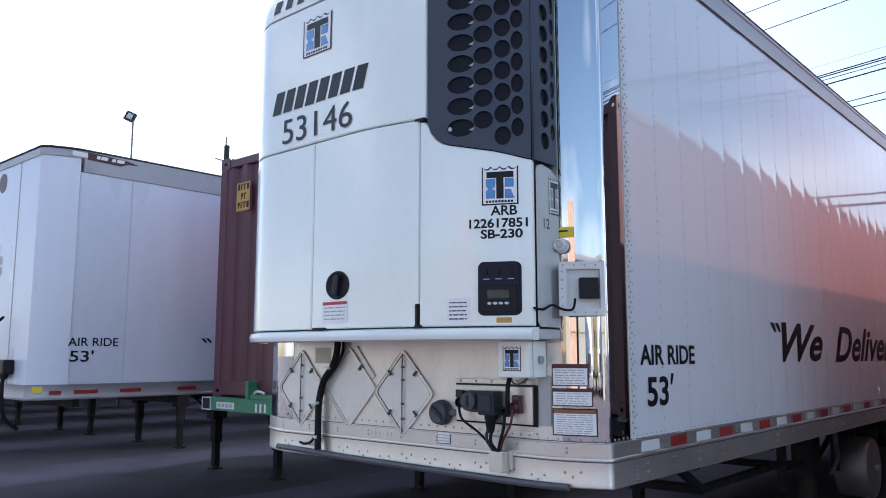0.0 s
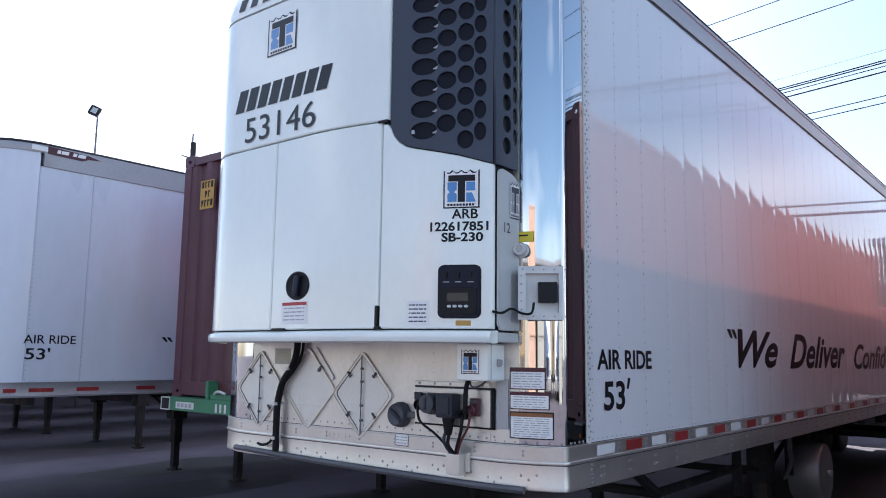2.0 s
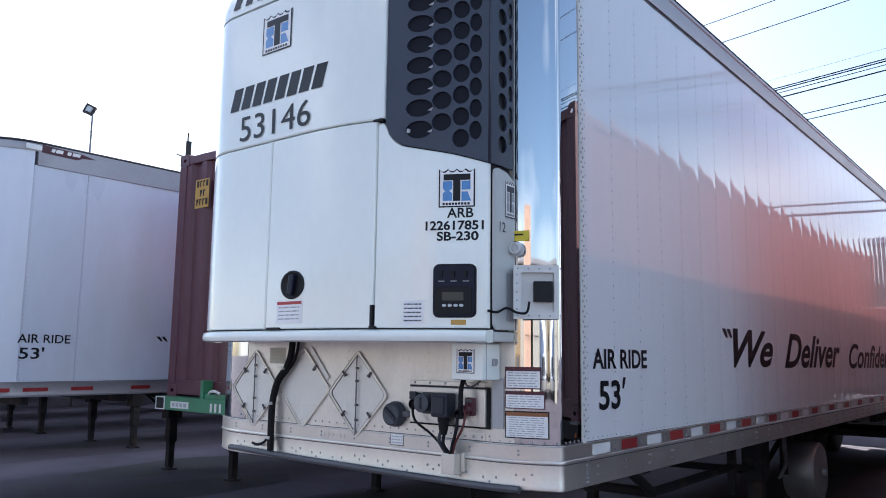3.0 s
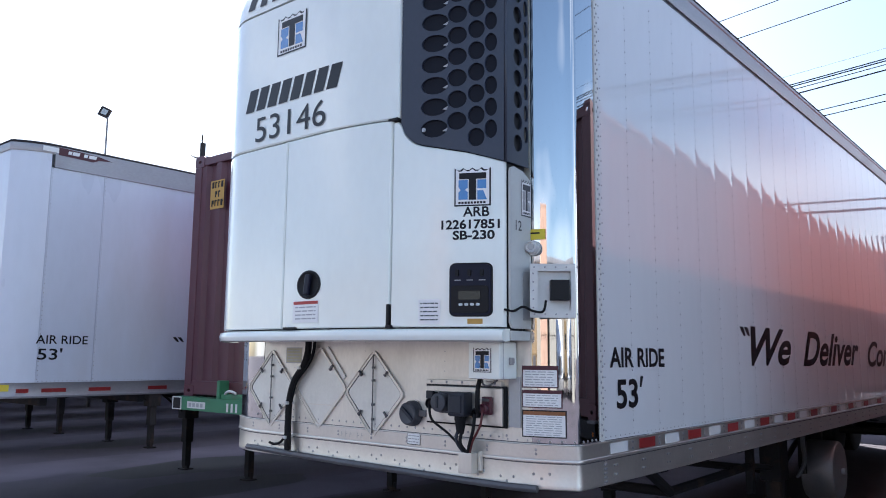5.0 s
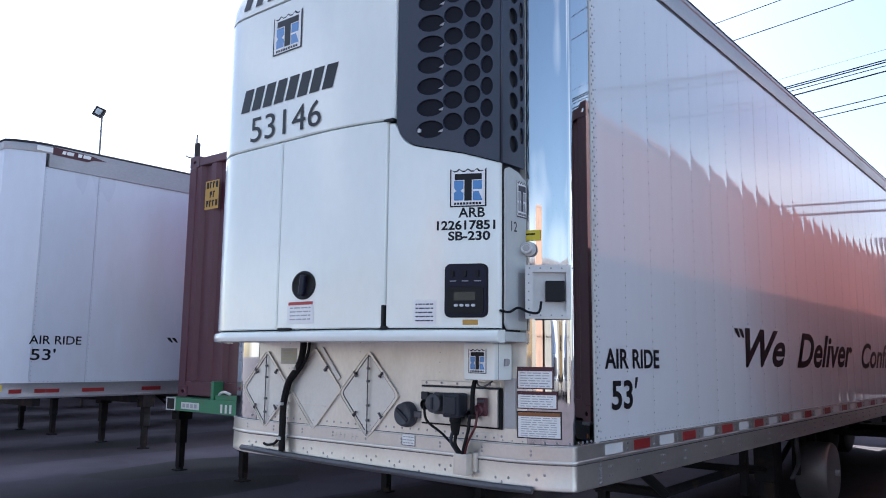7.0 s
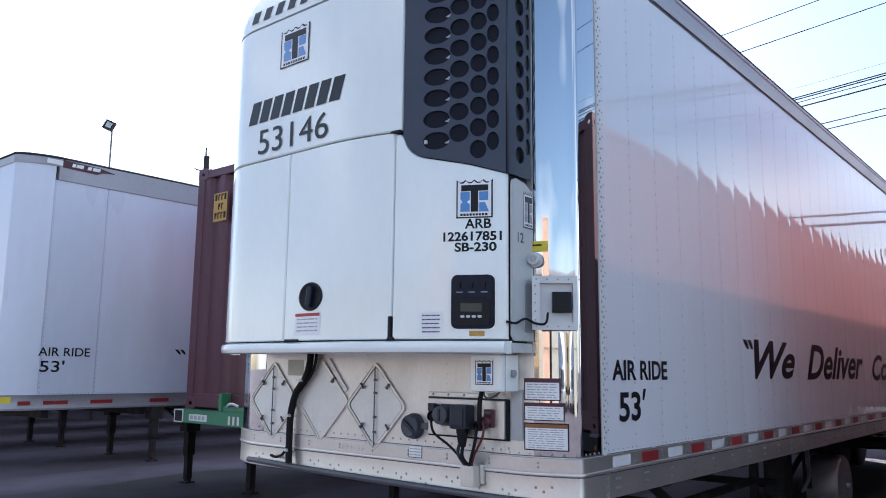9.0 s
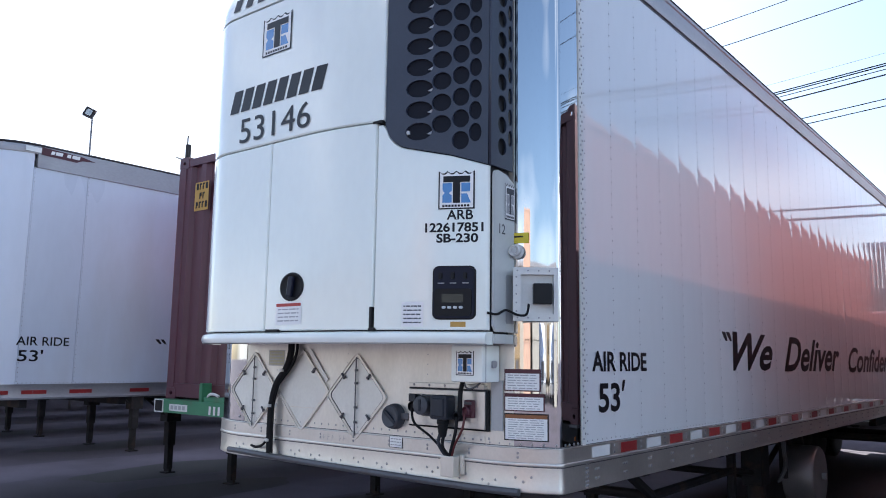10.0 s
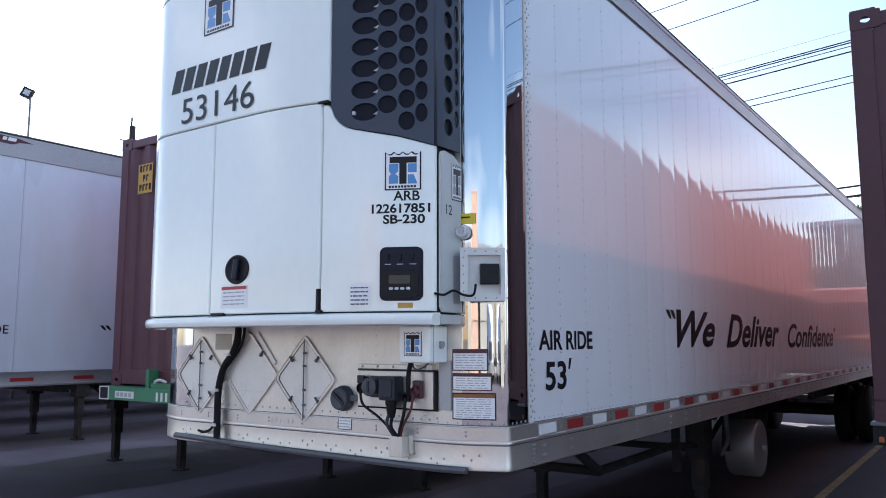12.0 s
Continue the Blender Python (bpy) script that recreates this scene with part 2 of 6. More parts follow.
def lathe(bm, profile, axis_point, axis, seg=24):
    """Turns (along, radius) pairs about an axis; ends are closed."""
    axis = Vector(axis).normalized()
    u = axis.orthogonal().normalized()
    w = axis.cross(u)
    o = Vector(axis_point)
    rings = []
    for a, r in profile:
        rings.append([bm.verts.new(o + axis * a + (u * math.cos(k * math.tau / seg) + w * math.sin(k * math.tau / seg)) * max(r, 1e-4)) for k in range(seg)])
    for p, q in zip(rings, rings[1:]):
        for k in range(seg):
            bm.faces.new((p[k], p[(k + 1) % seg], q[(k + 1) % seg], q[k]))
    bm.faces.new(rings[0][::-1])
    bm.faces.new(rings[-1])


def cylinder(bm, a, b, r, seg=14):
    a, b = Vector(a), Vector(b)
    lathe(bm, [(0, r), ((b - a).length, r)], a, b - a, seg)


def tube(bm, pts, r, seg=8, smooth_steps=5):
    """A bent round tube along a smoothed path."""
    pts = [Vector(p) for p in pts]
    path = []
    for i in range(len(pts) - 1):
        p0, p1, p2, p3 = pts[max(i - 1, 0)], pts[i], pts[i + 1], pts[min(i + 2, len(pts) - 1)]
        for s in range(smooth_steps):
            t = s / smooth_steps
            path.append(0.5 * (2 * p1 + (p2 - p0) * t + (2 * p0 - 5 * p1 + 4 * p2 - p3) * t * t + (3 * p1 - p0 - 3 * p2 + p3) * t ** 3))
    path.append(pts[-1])
    rings = []
    u = None
    for i, p in enumerate(path):
        d = (path[min(i + 1, len(path) - 1)] - path[max(i - 1, 0)]).normalized()
        u = d.orthogonal().normalized() if u is None else (u - d * u.dot(d)).normalized()
        w = d.cross(u)
        rings.append([bm.verts.new(p + (u * math.cos(k * math.tau / seg) + w * math.sin(k * math.tau / seg)) * r) for k in range(seg)])
    for p, q in zip(rings, rings[1:]):
        for k in range(seg):
            bm.faces.new((p[k], p[(k + 1) % seg], q[(k + 1) % seg], q[k]))
    bm.faces.new(rings[0][::-1])
    bm.faces.new(rings[-1])


def prism(bm, poly, lo, hi, place):
    """Extrudes a polygon of (u, v) from lo to hi along w; place(u, v, w) gives the point."""
    a = [bm.verts.new(place(u, v, lo)) for u, v in poly]
    b = [bm.verts.new(place(u, v, hi)) for u, v in poly]
    n = len(poly)
    for k in range(n):
        bm.faces.new((a[k], a[(k + 1) % n], b[(k + 1) % n], b[k]))
    bm.faces.new(a[::-1])
    bm.faces.new(b)


def flat_from_curve(splines, depth):
    """A flat plate with holes: the first outline less the others, as vertices (u, v, w) and faces."""
    cu = bpy.data.curves.new("outline", "CURVE")
    cu.dimensions, cu.fill_mode, cu.extrude = "2D", "BOTH", depth / 2
    for pts in splines:
        sp = cu.splines.new("POLY")
        sp.points.add(len(pts) - 1)
        for q, (u, v) in zip(sp.points, pts):
            q.co = (u, v, 0, 1)
        sp.use_cyclic_u = True
    ob = new("outline", cu)
    bpy.context.view_layer.update()
    me = bpy.data.meshes.new_from_object(ob.evaluated_get(bpy.context.evaluated_depsgraph_get()))
    bpy.data.objects.remove(ob)
    return me


def text_mesh(body, w, h, shear=0.0, bold=0.0):
    """Lettering in the built-in font, scaled into a box w by h, lying in u, v."""
    cu = bpy.data.curves.new("lettering", "FONT")
    cu.body, cu.shear, cu.offset, cu.resolution_u = body, shear, bold, 4
    ob = new("lettering", cu)
    bpy.context.view_layer.update()
    me = bpy.data.meshes.new_from_object(ob.evaluated_get(bpy.context.evaluated_depsgraph_get()))
    bpy.data.objects.remove(ob)
    xs, ys = [v.co.x for v in me.vertices], [v.co.y for v in me.vertices]
    x0, x1, y0, y1 = min(xs), max(xs), min(ys), max(ys)
    for v in me.vertices:
        v.co = ((v.co.x - x0) / (x1 - x0) * w, (v.co.y - y0) / (y1 - y0) * h, 0)
    return me


def lettering(name, body, w, h, place, material, parent, shear=0.0, bold=0.0, label=""):
    me = text_mesh(body, w, h, shear, bold)
    root = list(range(len(me.vertices)))

    def find(a):
        while root[a] != a:
            root[a] = root[root[a]]
            a = root[a]
        return a

    for p in me.polygons:
        for a in p.vertices[1:]:
            root[find(a)] = find(p.vertices[0])
    isl = {}
    for p in me.polygons:
        isl.setdefault(find(p.vertices[0]), []).append(p)
    runs = []
    for ps in isl.values():
        us = [me.vertices[a].co.x - shear * me.vertices[a].co.y * 0.9 for p in ps for a in p.vertices]
        runs.append([min(us), max(us), list(ps)])
    runs.sort(key=lambda q: q[0])
    glyphs = []
    for q in runs:
        if glyphs and q[0] < glyphs[-1][1] - 0.5 * min(q[1] - q[0], glyphs[-1][1] - glyphs[-1][0]):
            glyphs[-1][1] = max(glyphs[-1][1], q[1])
            glyphs[-1][2] += q[2]
        else:
            glyphs.append(q)
    for _, _, ps in glyphs:
        ids = sorted({a for p in ps for a in p.vertices})
        back = {a: i for i, a in enumerate(ids)}
        out = bpy.data.meshes.new("letter")
        out.from_pydata([place(me.vertices[a].co.x, me.vertices[a].co.y) for a in ids], [], [[back[a] for a in p.vertices] for p in ps])
        out.materials.append(material)
        part_data("letter", out, parent, label)


def decal(bm, u0, u1, v0, v1, place, steps=1, lean=0.0):
    """A thin film laid on a surface; place(u, v) gives the point. lean shifts the top edge."""
    for k in range(steps):
        a, b = u0 + (u1 - u0) * k / steps, u0 + (u1 - u0) * (k + 1) / steps
        vs = [bm.verts.new(place(*q)) for q in ((a, v0), (b, v0), (b + lean, v1), (a + lean, v1))]
        bm.faces.new(vs)


def rivets(name, spots, r, parent, material, label=""):
    """Many small domed heads as one mesh; spots are (point, normal)."""
    vs, fs = [], []
    for p, nrm in spots:
        p, nrm = Vector(p), Vector(nrm).normalized()
        u = nrm.orthogonal().normalized()
        w = nrm.cross(u)
        b = len(vs)
        for k in range(6):
            d = u * math.cos(k * math.tau / 6) + w * math.sin(k * math.tau / 6)
            vs.append(p + d * r)
        for k in range(6):
            d = u * math.cos(k * math.tau / 6) + w * math.sin(k * math.tau / 6)
            vs.append(p + d * r * 0.62 + nrm * r * 0.5)
        for k in range(6):
            fs.append((b + k, b + (k + 1) % 6, b + 6 + (k + 1) % 6, b + 6 + k))
        fs.append(tuple(b + 6 + k for k in range(6)))
    me = bpy.data.meshes.new(name)
    me.from_pydata(vs, [], fs)
    me.materials.append(material)
    return part_data(name, me, parent, label, kind="stuff")


# ---- ground and yard markings ----
bm = bmesh.new()
bmesh.ops.create_grid(bm, x_segments=8, y_segments=8, size=600)
ground = new("ground", mesh_of(bm, "ground", M["asphalt"]))
tagged(ground, "dark worn asphalt truck yard with oil stains", "ground", kind="structure")
for k, lx in enumerate((0.08, 3.78, 7.48)):
    line = new("parking_line", mesh_of(one_box(lx - 0.05, lx + 0.05, 0.9, 16.5, 0.002, 0.0075), "parking_line", M["line"]))
    tagged(line, "worn yellow parking line on asphalt", "line", group="parking lines", kind="structure")

# Pale strips with uneven edges paint the gap light onto the ground.
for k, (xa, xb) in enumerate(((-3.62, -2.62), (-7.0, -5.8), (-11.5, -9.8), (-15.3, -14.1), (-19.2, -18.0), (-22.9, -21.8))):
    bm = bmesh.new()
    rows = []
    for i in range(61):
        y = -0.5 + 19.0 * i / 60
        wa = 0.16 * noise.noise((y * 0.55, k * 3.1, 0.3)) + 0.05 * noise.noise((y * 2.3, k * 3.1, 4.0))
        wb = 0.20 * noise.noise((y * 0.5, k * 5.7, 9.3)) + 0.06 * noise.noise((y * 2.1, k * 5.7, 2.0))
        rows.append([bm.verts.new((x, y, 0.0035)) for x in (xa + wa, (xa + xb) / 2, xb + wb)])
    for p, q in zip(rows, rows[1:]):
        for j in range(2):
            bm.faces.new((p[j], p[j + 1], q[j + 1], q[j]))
    strip = new("pavement", mesh_of(bm, "pavement", M["gap_light"]))
    tagged(strip, "pale strip painting the light between parked trailers on asphalt", "pavement", group="pale strips", kind="structure")
# Dark ground patches; the long one at x 0.75 paints the lane's shade.
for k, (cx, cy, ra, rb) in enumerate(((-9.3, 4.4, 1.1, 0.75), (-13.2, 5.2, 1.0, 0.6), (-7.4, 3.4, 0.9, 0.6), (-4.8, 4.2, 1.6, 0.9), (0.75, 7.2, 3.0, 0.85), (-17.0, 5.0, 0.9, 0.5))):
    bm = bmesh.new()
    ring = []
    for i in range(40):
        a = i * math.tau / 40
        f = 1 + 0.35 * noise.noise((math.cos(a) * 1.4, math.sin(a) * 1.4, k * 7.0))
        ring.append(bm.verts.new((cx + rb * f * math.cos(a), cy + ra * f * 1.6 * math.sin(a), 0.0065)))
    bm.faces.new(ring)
    spot = new("oil_stain", mesh_of(bm, "oil_stain", M["dark_ground"]))
    tagged(spot, "dark irregular patch on asphalt", "stain", group="oil stains", kind="structure")


# ---- shared vehicle parts ----
def wheel_at(parent, x, y, outward, r=0.5, width=0.27):
    """A truck wheel with its outer face at x; outward is +1 or -1 along x."""
    bm = bmesh.new()
    w, a = width, Vector((-outward, 0, 0))
    lathe(bm, [(0.02, r * 0.58), (0.0, r * 0.66), (0.0, r * 0.84), (0.03, r * 0.96), (0.07, r), (w * 0.35, r), (w * 0.37, r - 0.014), (w * 0.43, r - 0.014),
               (w * 0.45, r), (w * 0.62, r), (w * 0.64, r - 0.014), (w * 0.7, r - 0.014), (w * 0.72, r), (w - 0.07, r), (w - 0.03, r * 0.96), (w, r * 0.84), (w, r * 0.6)],
          (x, y, r), a, 32)
    tyre = part("wheel", bm, M["rubber"], parent, "worn black tyre", smooth=True)
    bm = bmesh.new()
    lathe(bm, [(0.03, r * 0.2), (0.01, r * 0.22), (0.05, r * 0.3), (0.10, r * 0.45), (0.04, r * 0.55), (0.015, r * 0.6), (0.03, r * 0.6)], (x, y, r), a, 28)
    for k in range(10):
        c = Vector((x - outward * 0.06, y + math.cos(k * math.tau / 10) * r * 0.36, r + math.sin(k * math.tau / 10) * r * 0.36))
        cylinder(bm, c, c + Vector((outward * 0.04, 0, 0)), 0.016, 6)
    part("rim", bm, M["steel_grey"], tyre, "dull grey steel rim", smooth=True)


def axle_set(parent, x0, x1, ys, r=0.5):
    for y in ys:
        for xo, s in ((x1 - 0.03, 1), (x1 - 0.36, 1), (x0 + 0.03, -1), (x0 + 0.36, -1)):
            wheel_at(parent, xo, y, s, r)
        bm = bmesh.new()
        cylinder(bm, (x0 + 0.3, y, r), (x1 - 0.3, y, r), 0.065)
        part("axle", bm, M["steel_dark"], parent)


def landing_leg(parent, x, y, top, m=None):
    bm = bmesh.new()
    box(bm, x - 0.065, x + 0.065, y - 0.065, y + 0.065, 0.42, top, 0.008)
    box(bm, x - 0.048, x + 0.048, y - 0.048, y + 0.048, 0.06, 0.5, 0.006)
    leg = part("landing_leg", bm, m or M["steel_dark"], parent)
    bm = bmesh.new()
    box(bm, x - 0.085, x + 0.085, y - 0.085, y + 0.085, 0.0, 0.025, 0.006)
    box(bm, x - 0.07, x + 0.07, y - 0.02, y + 0.02, 0.02, 0.12, 0.004)
    part("sand_shoe", bm, m or M["steel_dark"], leg)


VAN_ACROSS, VAN_ALONG = 0.17, 0.375


def corner_turn(a):
    """A flattened quarter turn of a van's nose, as offsets (across, along) from its start on the front, for the angle a."""
    t = a / (math.pi / 2)
    return VAN_ACROSS * (0.5 * math.sin(a) + 0.5 * t), VAN_ALONG * (0.5 * (1 - math.cos(a)) + 0.5 * t)


def corner_path(x0, x1, y0, y1, seg=14):
    """The outline of a trailer from its rear left, round the nose, to its rear right, with outward normals."""
    right = []
    for k in range(seg + 1):
        a = math.pi / 2 * k / seg
        dx, dy = corner_turn(a)
        right.append(((x1 - VAN_ACROSS + dx, y0 + dy), (math.sin(a), -math.cos(a))))
    right.append(((x1, y1), (1, 0)))
    left = [((x0 + x1 - p[0], p[1]), (-n[0], n[1])) for p, n in reversed(right)]
    return left + right


def sweep(path, profile):
    """Carries a closed (out, z) profile along an outline."""
    bm = bmesh.new()
    rings = [[bm.verts.new((p[0] + n[0] * o, p[1] + n[1] * o, z)) for o, z in profile] for p, n in path]
    k = len(profile)
    for a, b in zip(rings, rings[1:]):
        for i in range(k):
            bm.faces.new((a[i], a[(i + 1) % k], b[(i + 1) % k], b[i]))
    bm.faces.new(rings[0][::-1])
    bm.faces.new(rings[-1])
    return bm


# ---- the refrigerated trailer ----
TW, TL, TR = 2.555, 16.15, 0.30
NC, ND = 0.35, 0.10          # the nose bows back ND over the last NC, then turns sharply
Z_LOW, Z_RIDGE, Z_SKIN, Z_COVE, Z_TOP = 1.172, 1.305, 1.377, 3.922, 4.09
reefer = thing("refrigerated_trailer", "long white refrigerated semi trailer with polished corners, parked on asphalt", "trailer")


def nose_curve(d):
    """Setback of the nose and its slope at d metres past the start of the bow."""
    d = min(max(d, 0.0), NC)
    return ND * (d / NC) ** 2, 2 * ND * d / NC ** 2


def nose_outline(seg=10, turn=5, r=0.022):
    """The trailer's outline with outward normals: bowed nose, tight vertical creases, straight sides."""
    half = [((-TW / 2, 0.0), (0, -1))]
    for k in range(seg + 1):
        d = (NC - 0.8 * r) * k / seg
        y, m = nose_curve(d)
        q = math.hypot(1, m)
        half.append(((-NC + d, y), (m / q, -1 / q)))
    (ex, ey), (nx, ny) = half[-1]
    a0 = math.atan2(ny, nx)
    for k in range(1, turn + 1):
        t = k / turn
        a = a0 * (1 - t)
        half.append(((ex + (0 - ex) * math.sin(t * math.pi / 2), ey + (ND + r - ey) * (1 - math.cos(t * math.pi / 2))), (math.cos(a), math.sin(a))))
    half.append(((0, TR), (1, 0)))
    half.append(((0, TL), (1, 0)))
    left = [((-TW - p[0], p[1]), (-n[0], n[1])) for p, n in half[1:]][::-1]
    return left + half[1:]


PATH_TRAILER = nose_outline()


def nose_at(x, z, off=0.0):
    """The point of the front surface at x, with off metres in front of it."""
    y, m = nose_curve(x + NC) if x > -TW / 2 else nose_curve(-TW + NC - x)
    m = m if x > -TW / 2 else -m
    q = math.hypot(1, m)
    return Vector((x + off * m / q, y - off / q, z))


def nose_normal(x):
    m = nose_curve(x + NC)[1] if x > -TW / 2 else -nose_curve(-TW + NC - x)[1]
    return Vector((m, -1, 0)).normalized()


rail_profile = [(-0.04, Z_LOW), (0.004, Z_LOW), (0.0072, Z_LOW + 0.004), (0.0072, Z_LOW + 0.022), (0.006, Z_LOW + 0.026), (0.006, Z_RIDGE - 0.012), (0.013, Z_RIDGE - 0.010),
                (0.014, Z_RIDGE - 0.004), (0.012, Z_RIDGE + 0.002), (0.009, Z_RIDGE + 0.004), (0.009, Z_SKIN - 0.006), (0.012, Z_SKIN - 0.003), (0.011, Z_SKIN), (-0.04, Z_SKIN)]
part("bottom_rail", sweep(PATH_TRAILER, rail_profile), M["alu_rail"], reefer, "extruded aluminium bottom rail with rivets", smooth=True)
# Sheet seam, and a proud dark strip painting the shade under the ridge.
for nm, out, z0, z1 in (("ridge_groove", 0.0072, Z_RIDGE - 0.0170, Z_RIDGE - 0.0125), ("sheet_seam", 0.0022, Z_SKIN + 0.0006, Z_SKIN + 0.0042)):
    part(nm, sweep(PATH_TRAILER, [(-0.01, z0), (out, z0), (out, z1), (-0.01, z1)]), M["steel_grey"], reefer, "thin dark line along the rail")
top_profile = [(-0.05, Z_COVE + 0.012), (0.012, Z_COVE + 0.012), (0.016, Z_COVE + 0.03), (0.016, Z_TOP - 0.05), (0.022, Z_TOP - 0.042), (0.022, Z_TOP - 0.022), (0.008, Z_TOP - 0.014), (-0.05, Z_TOP - 0.014)]
part("top_rail", sweep(PATH_TRAILER, top_profile), M["van_rail"], reefer, "grey aluminium top rail", smooth=True)
lip_profile = [(-0.04, Z_TOP - 0.013), (0.014, Z_TOP - 0.013), (0.02, Z_TOP - 0.004), (0.012, Z_TOP + 0.006), (-0.04, Z_TOP + 0.008)]
part("roof_edge", sweep(PATH_TRAILER, lip_profile), M["roof_dark"], reefer, "dark dirty roof edge strip", smooth=True)
part("roof", one_box(-TW + 0.05, -0.05, 0.12, TL, Z_TOP - 0.04, Z_TOP), M["van"], reefer)
part("floor_deck", one_box(-TW + 0.045, -0.045, 0.16, TL - 0.02, Z_LOW + 0.004, Z_LOW + 0.12), M["steel_dark"], reefer)
bm = bmesh.new()
rows = []
for k in range(41):
    x = -TW + 0.36 + (TW - 0.565) * k / 40
    rows.append([bm.verts.new(nose_at(x, z, o)) for o, z in ((0.001, Z_SKIN), (0.001, Z_COVE + 0.012), (-0.03, Z_COVE + 0.012), (-0.03, Z_SKIN))])
for a, b in zip(rows, rows[1:]):
    for i in range(4):
        bm.faces.new((a[i], a[(i + 1) % 4], b[(i + 1) % 4], b[i]))
bm.faces.new(rows[0][::-1])
bm.faces.new(rows[-1])
part("front_wall", bm, M["alu_front"], reefer, "dull aluminium front wall sheet", smooth=True)
skin = [(-0.002, Z_SKIN), (-0.002, Z_COVE + 0.012), (-0.02, Z_COVE + 0.012), (-0.02, Z_SKIN)]
half_n = len(PATH_TRAILER) // 2
part("corner_panel", sweep(PATH_TRAILER[1:half_n], skin), M["chrome"], reefer, "mirror polished stainless steel corner", smooth=True)
part("corner_panel", sweep(PATH_TRAILER[half_n:-1], skin), M["chrome"], reefer, "mirror polished stainless steel corner", smooth=True)
part("left_wall", one_box(-TW, -TW + 0.05, TR, TL, Z_SKIN, Z_COVE + 0.012), M["side"], reefer)
part("rear_wall", one_box(-TW + 0.05, -0.05, TL - 0.05, TL, Z_SKIN, Z_TOP - 0.045), M["side"], reefer)
part("inner_wall", one_box(-0.05, -0.012, TR, TL, Z_SKIN, Z_COVE + 0.012), M["seal"], reefer)
part("seam_strip", one_box(-0.004, 0.002, TR, TL, Z_COVE - 0.0035, Z_COVE + 0.0115), M["steel_grey"], reefer)
# lipped joint strip between the polished corner and the first side sheet
bm = bmesh.new()
box(bm, -0.012, 0.004, TR - 0.004, TR + 0.03, Z_SKIN, Z_COVE - 0.004, 0.0015)
# Off-white colour puts the bright sparkle of the metal strip into paint.
part("joint_strip", bm, M["cap"], reefer, "riveted joint strip")

# side sheets, pillowed between the rivet lines
BAY0, BAY = TR + 0.03, 0.3115
n_bay = int((TL - BAY0) / BAY)
BAY = (TL - BAY0) / n_bay
rng = random.Random(5)
variants = []
for v in range(6):
    bm = bmesh.new()
    bulge = 0.0012 * rng.uniform(0.6, 1.35)
    skew = rng.uniform(-0.25, 0.25)
    ny, nz = 16, 8
    grid = []
    for i in range(ny + 1):
        u = i / ny
        col = []
        for j in range(nz + 1):
            q = j / nz
            wob = 1 + 0.35 * math.sin(q * 5.1 + v * 1.7) + 0.2 * math.sin(q * 11 + v)
            s = 1 - abs(2 * u - 1) ** 3.6
            col.append(bm.verts.new((bulge * s * wob * (1 + skew * (u - 0.5)), u * (BAY - 0.0006), q * (Z_COVE - 0.004 - Z_SKIN))))
        grid.append(col)
    for i in range(ny):
        for j in range(nz):
            bm.faces.new((grid[i][j], grid[i + 1][j], grid[i + 1][j + 1], grid[i][j + 1]))
    back = [[bm.verts.new((-0.012, grid[i][j].co.y, grid[i][j].co.z)) for j in (0, nz)] for i in (0, ny)]
    bm.faces.new((back[0][0], back[0][1], back[1][1], back[1][0]))
    bm.normal_update()
    me = bpy.data.meshes.new("side_panel")
    bm.to_mesh(me)
    bm.free()
    me.materials.append(M["side"])
    for p in me.polygons:
        p.use_smooth = True
    variants.append(me)
for k in range(n_bay):
    ob = part_data("side_panel", variants[rng.randrange(6)], reefer)
    ob.location = (0, BAY0 + k * BAY, Z_SKIN)

spots = []
for k in range(0, n_bay):
    y = BAY0 + k * BAY + (0.0 if k else 0.022)
    step = 0.0635 if k < 22 else 0.127
    for j in range(int((Z_COVE - Z_SKIN - 0.08) / step)):
        spots.append(((0.0, y, Z_SKIN + 0.05 + j * step + (step * 0.5 if k % 2 else 0)), (1, 0, 0)))
for j in range(300):
    spots.append(((0.0, BAY0 + 0.02 + j * 0.05, Z_SKIN + 0.018), (1, 0, 0)))
rivets("side_rivets", spots, 0.0048, reefer, M["rivet"], "rows of small rivets in the side sheets")
spots = []
for j in range(50):
    z = Z_SKIN + 0.03 + j * 0.05
    spots.append(((0.004, TR + 0.006, z), (1, 0, 0)))
    spots.append(((0.004, TR + 0.022, z + 0.025), (1, 0, 0)))
for j in range(7):
    u = -0.33 + j * 0.052
    spots.append((nose_at(u, Z_SKIN + 0.012, -0.002), nose_normal(u)))
for j in range(4):
    spots.append(((-0.002, 0.14 + j * 0.04, Z_SKIN + 0.012), (1, 0, 0)))
rivets("corner_rivets", spots, 0.0068, reefer, M["rail_bolt"])
# bolts of the bottom rail, in groups of four along the side, in short rows on the nose
spots = []
for k in range(52):
    y = 0.42 + k * 0.306
    for dy in (0, 0.03):
        for z in (1.215, 1.258):
            spots.append(((0.006, y + dy, z), (1, 0, 0)))
    for z in (1.325, 1.355):
        spots.append(((0.009, 0.615 + k * 0.315, z), (1, 0, 0)))
for k in range(13):
    u = -2.26 + k * 0.172
    for du, dz in ((0.0, 0.018), (0.036, 0.0), (0.072, 0.022)):
        spots.append((nose_at(u + du, 1.222 + dz - 0.012 * (k % 3), 0.006), nose_normal(u + du)))
for k in range(9):
    for z in (1.350, 1.331):
        spots.append((nose_at(-2.28 + k * 0.262, z, 0.009), nose_normal(-2.28 + k * 0.262)))
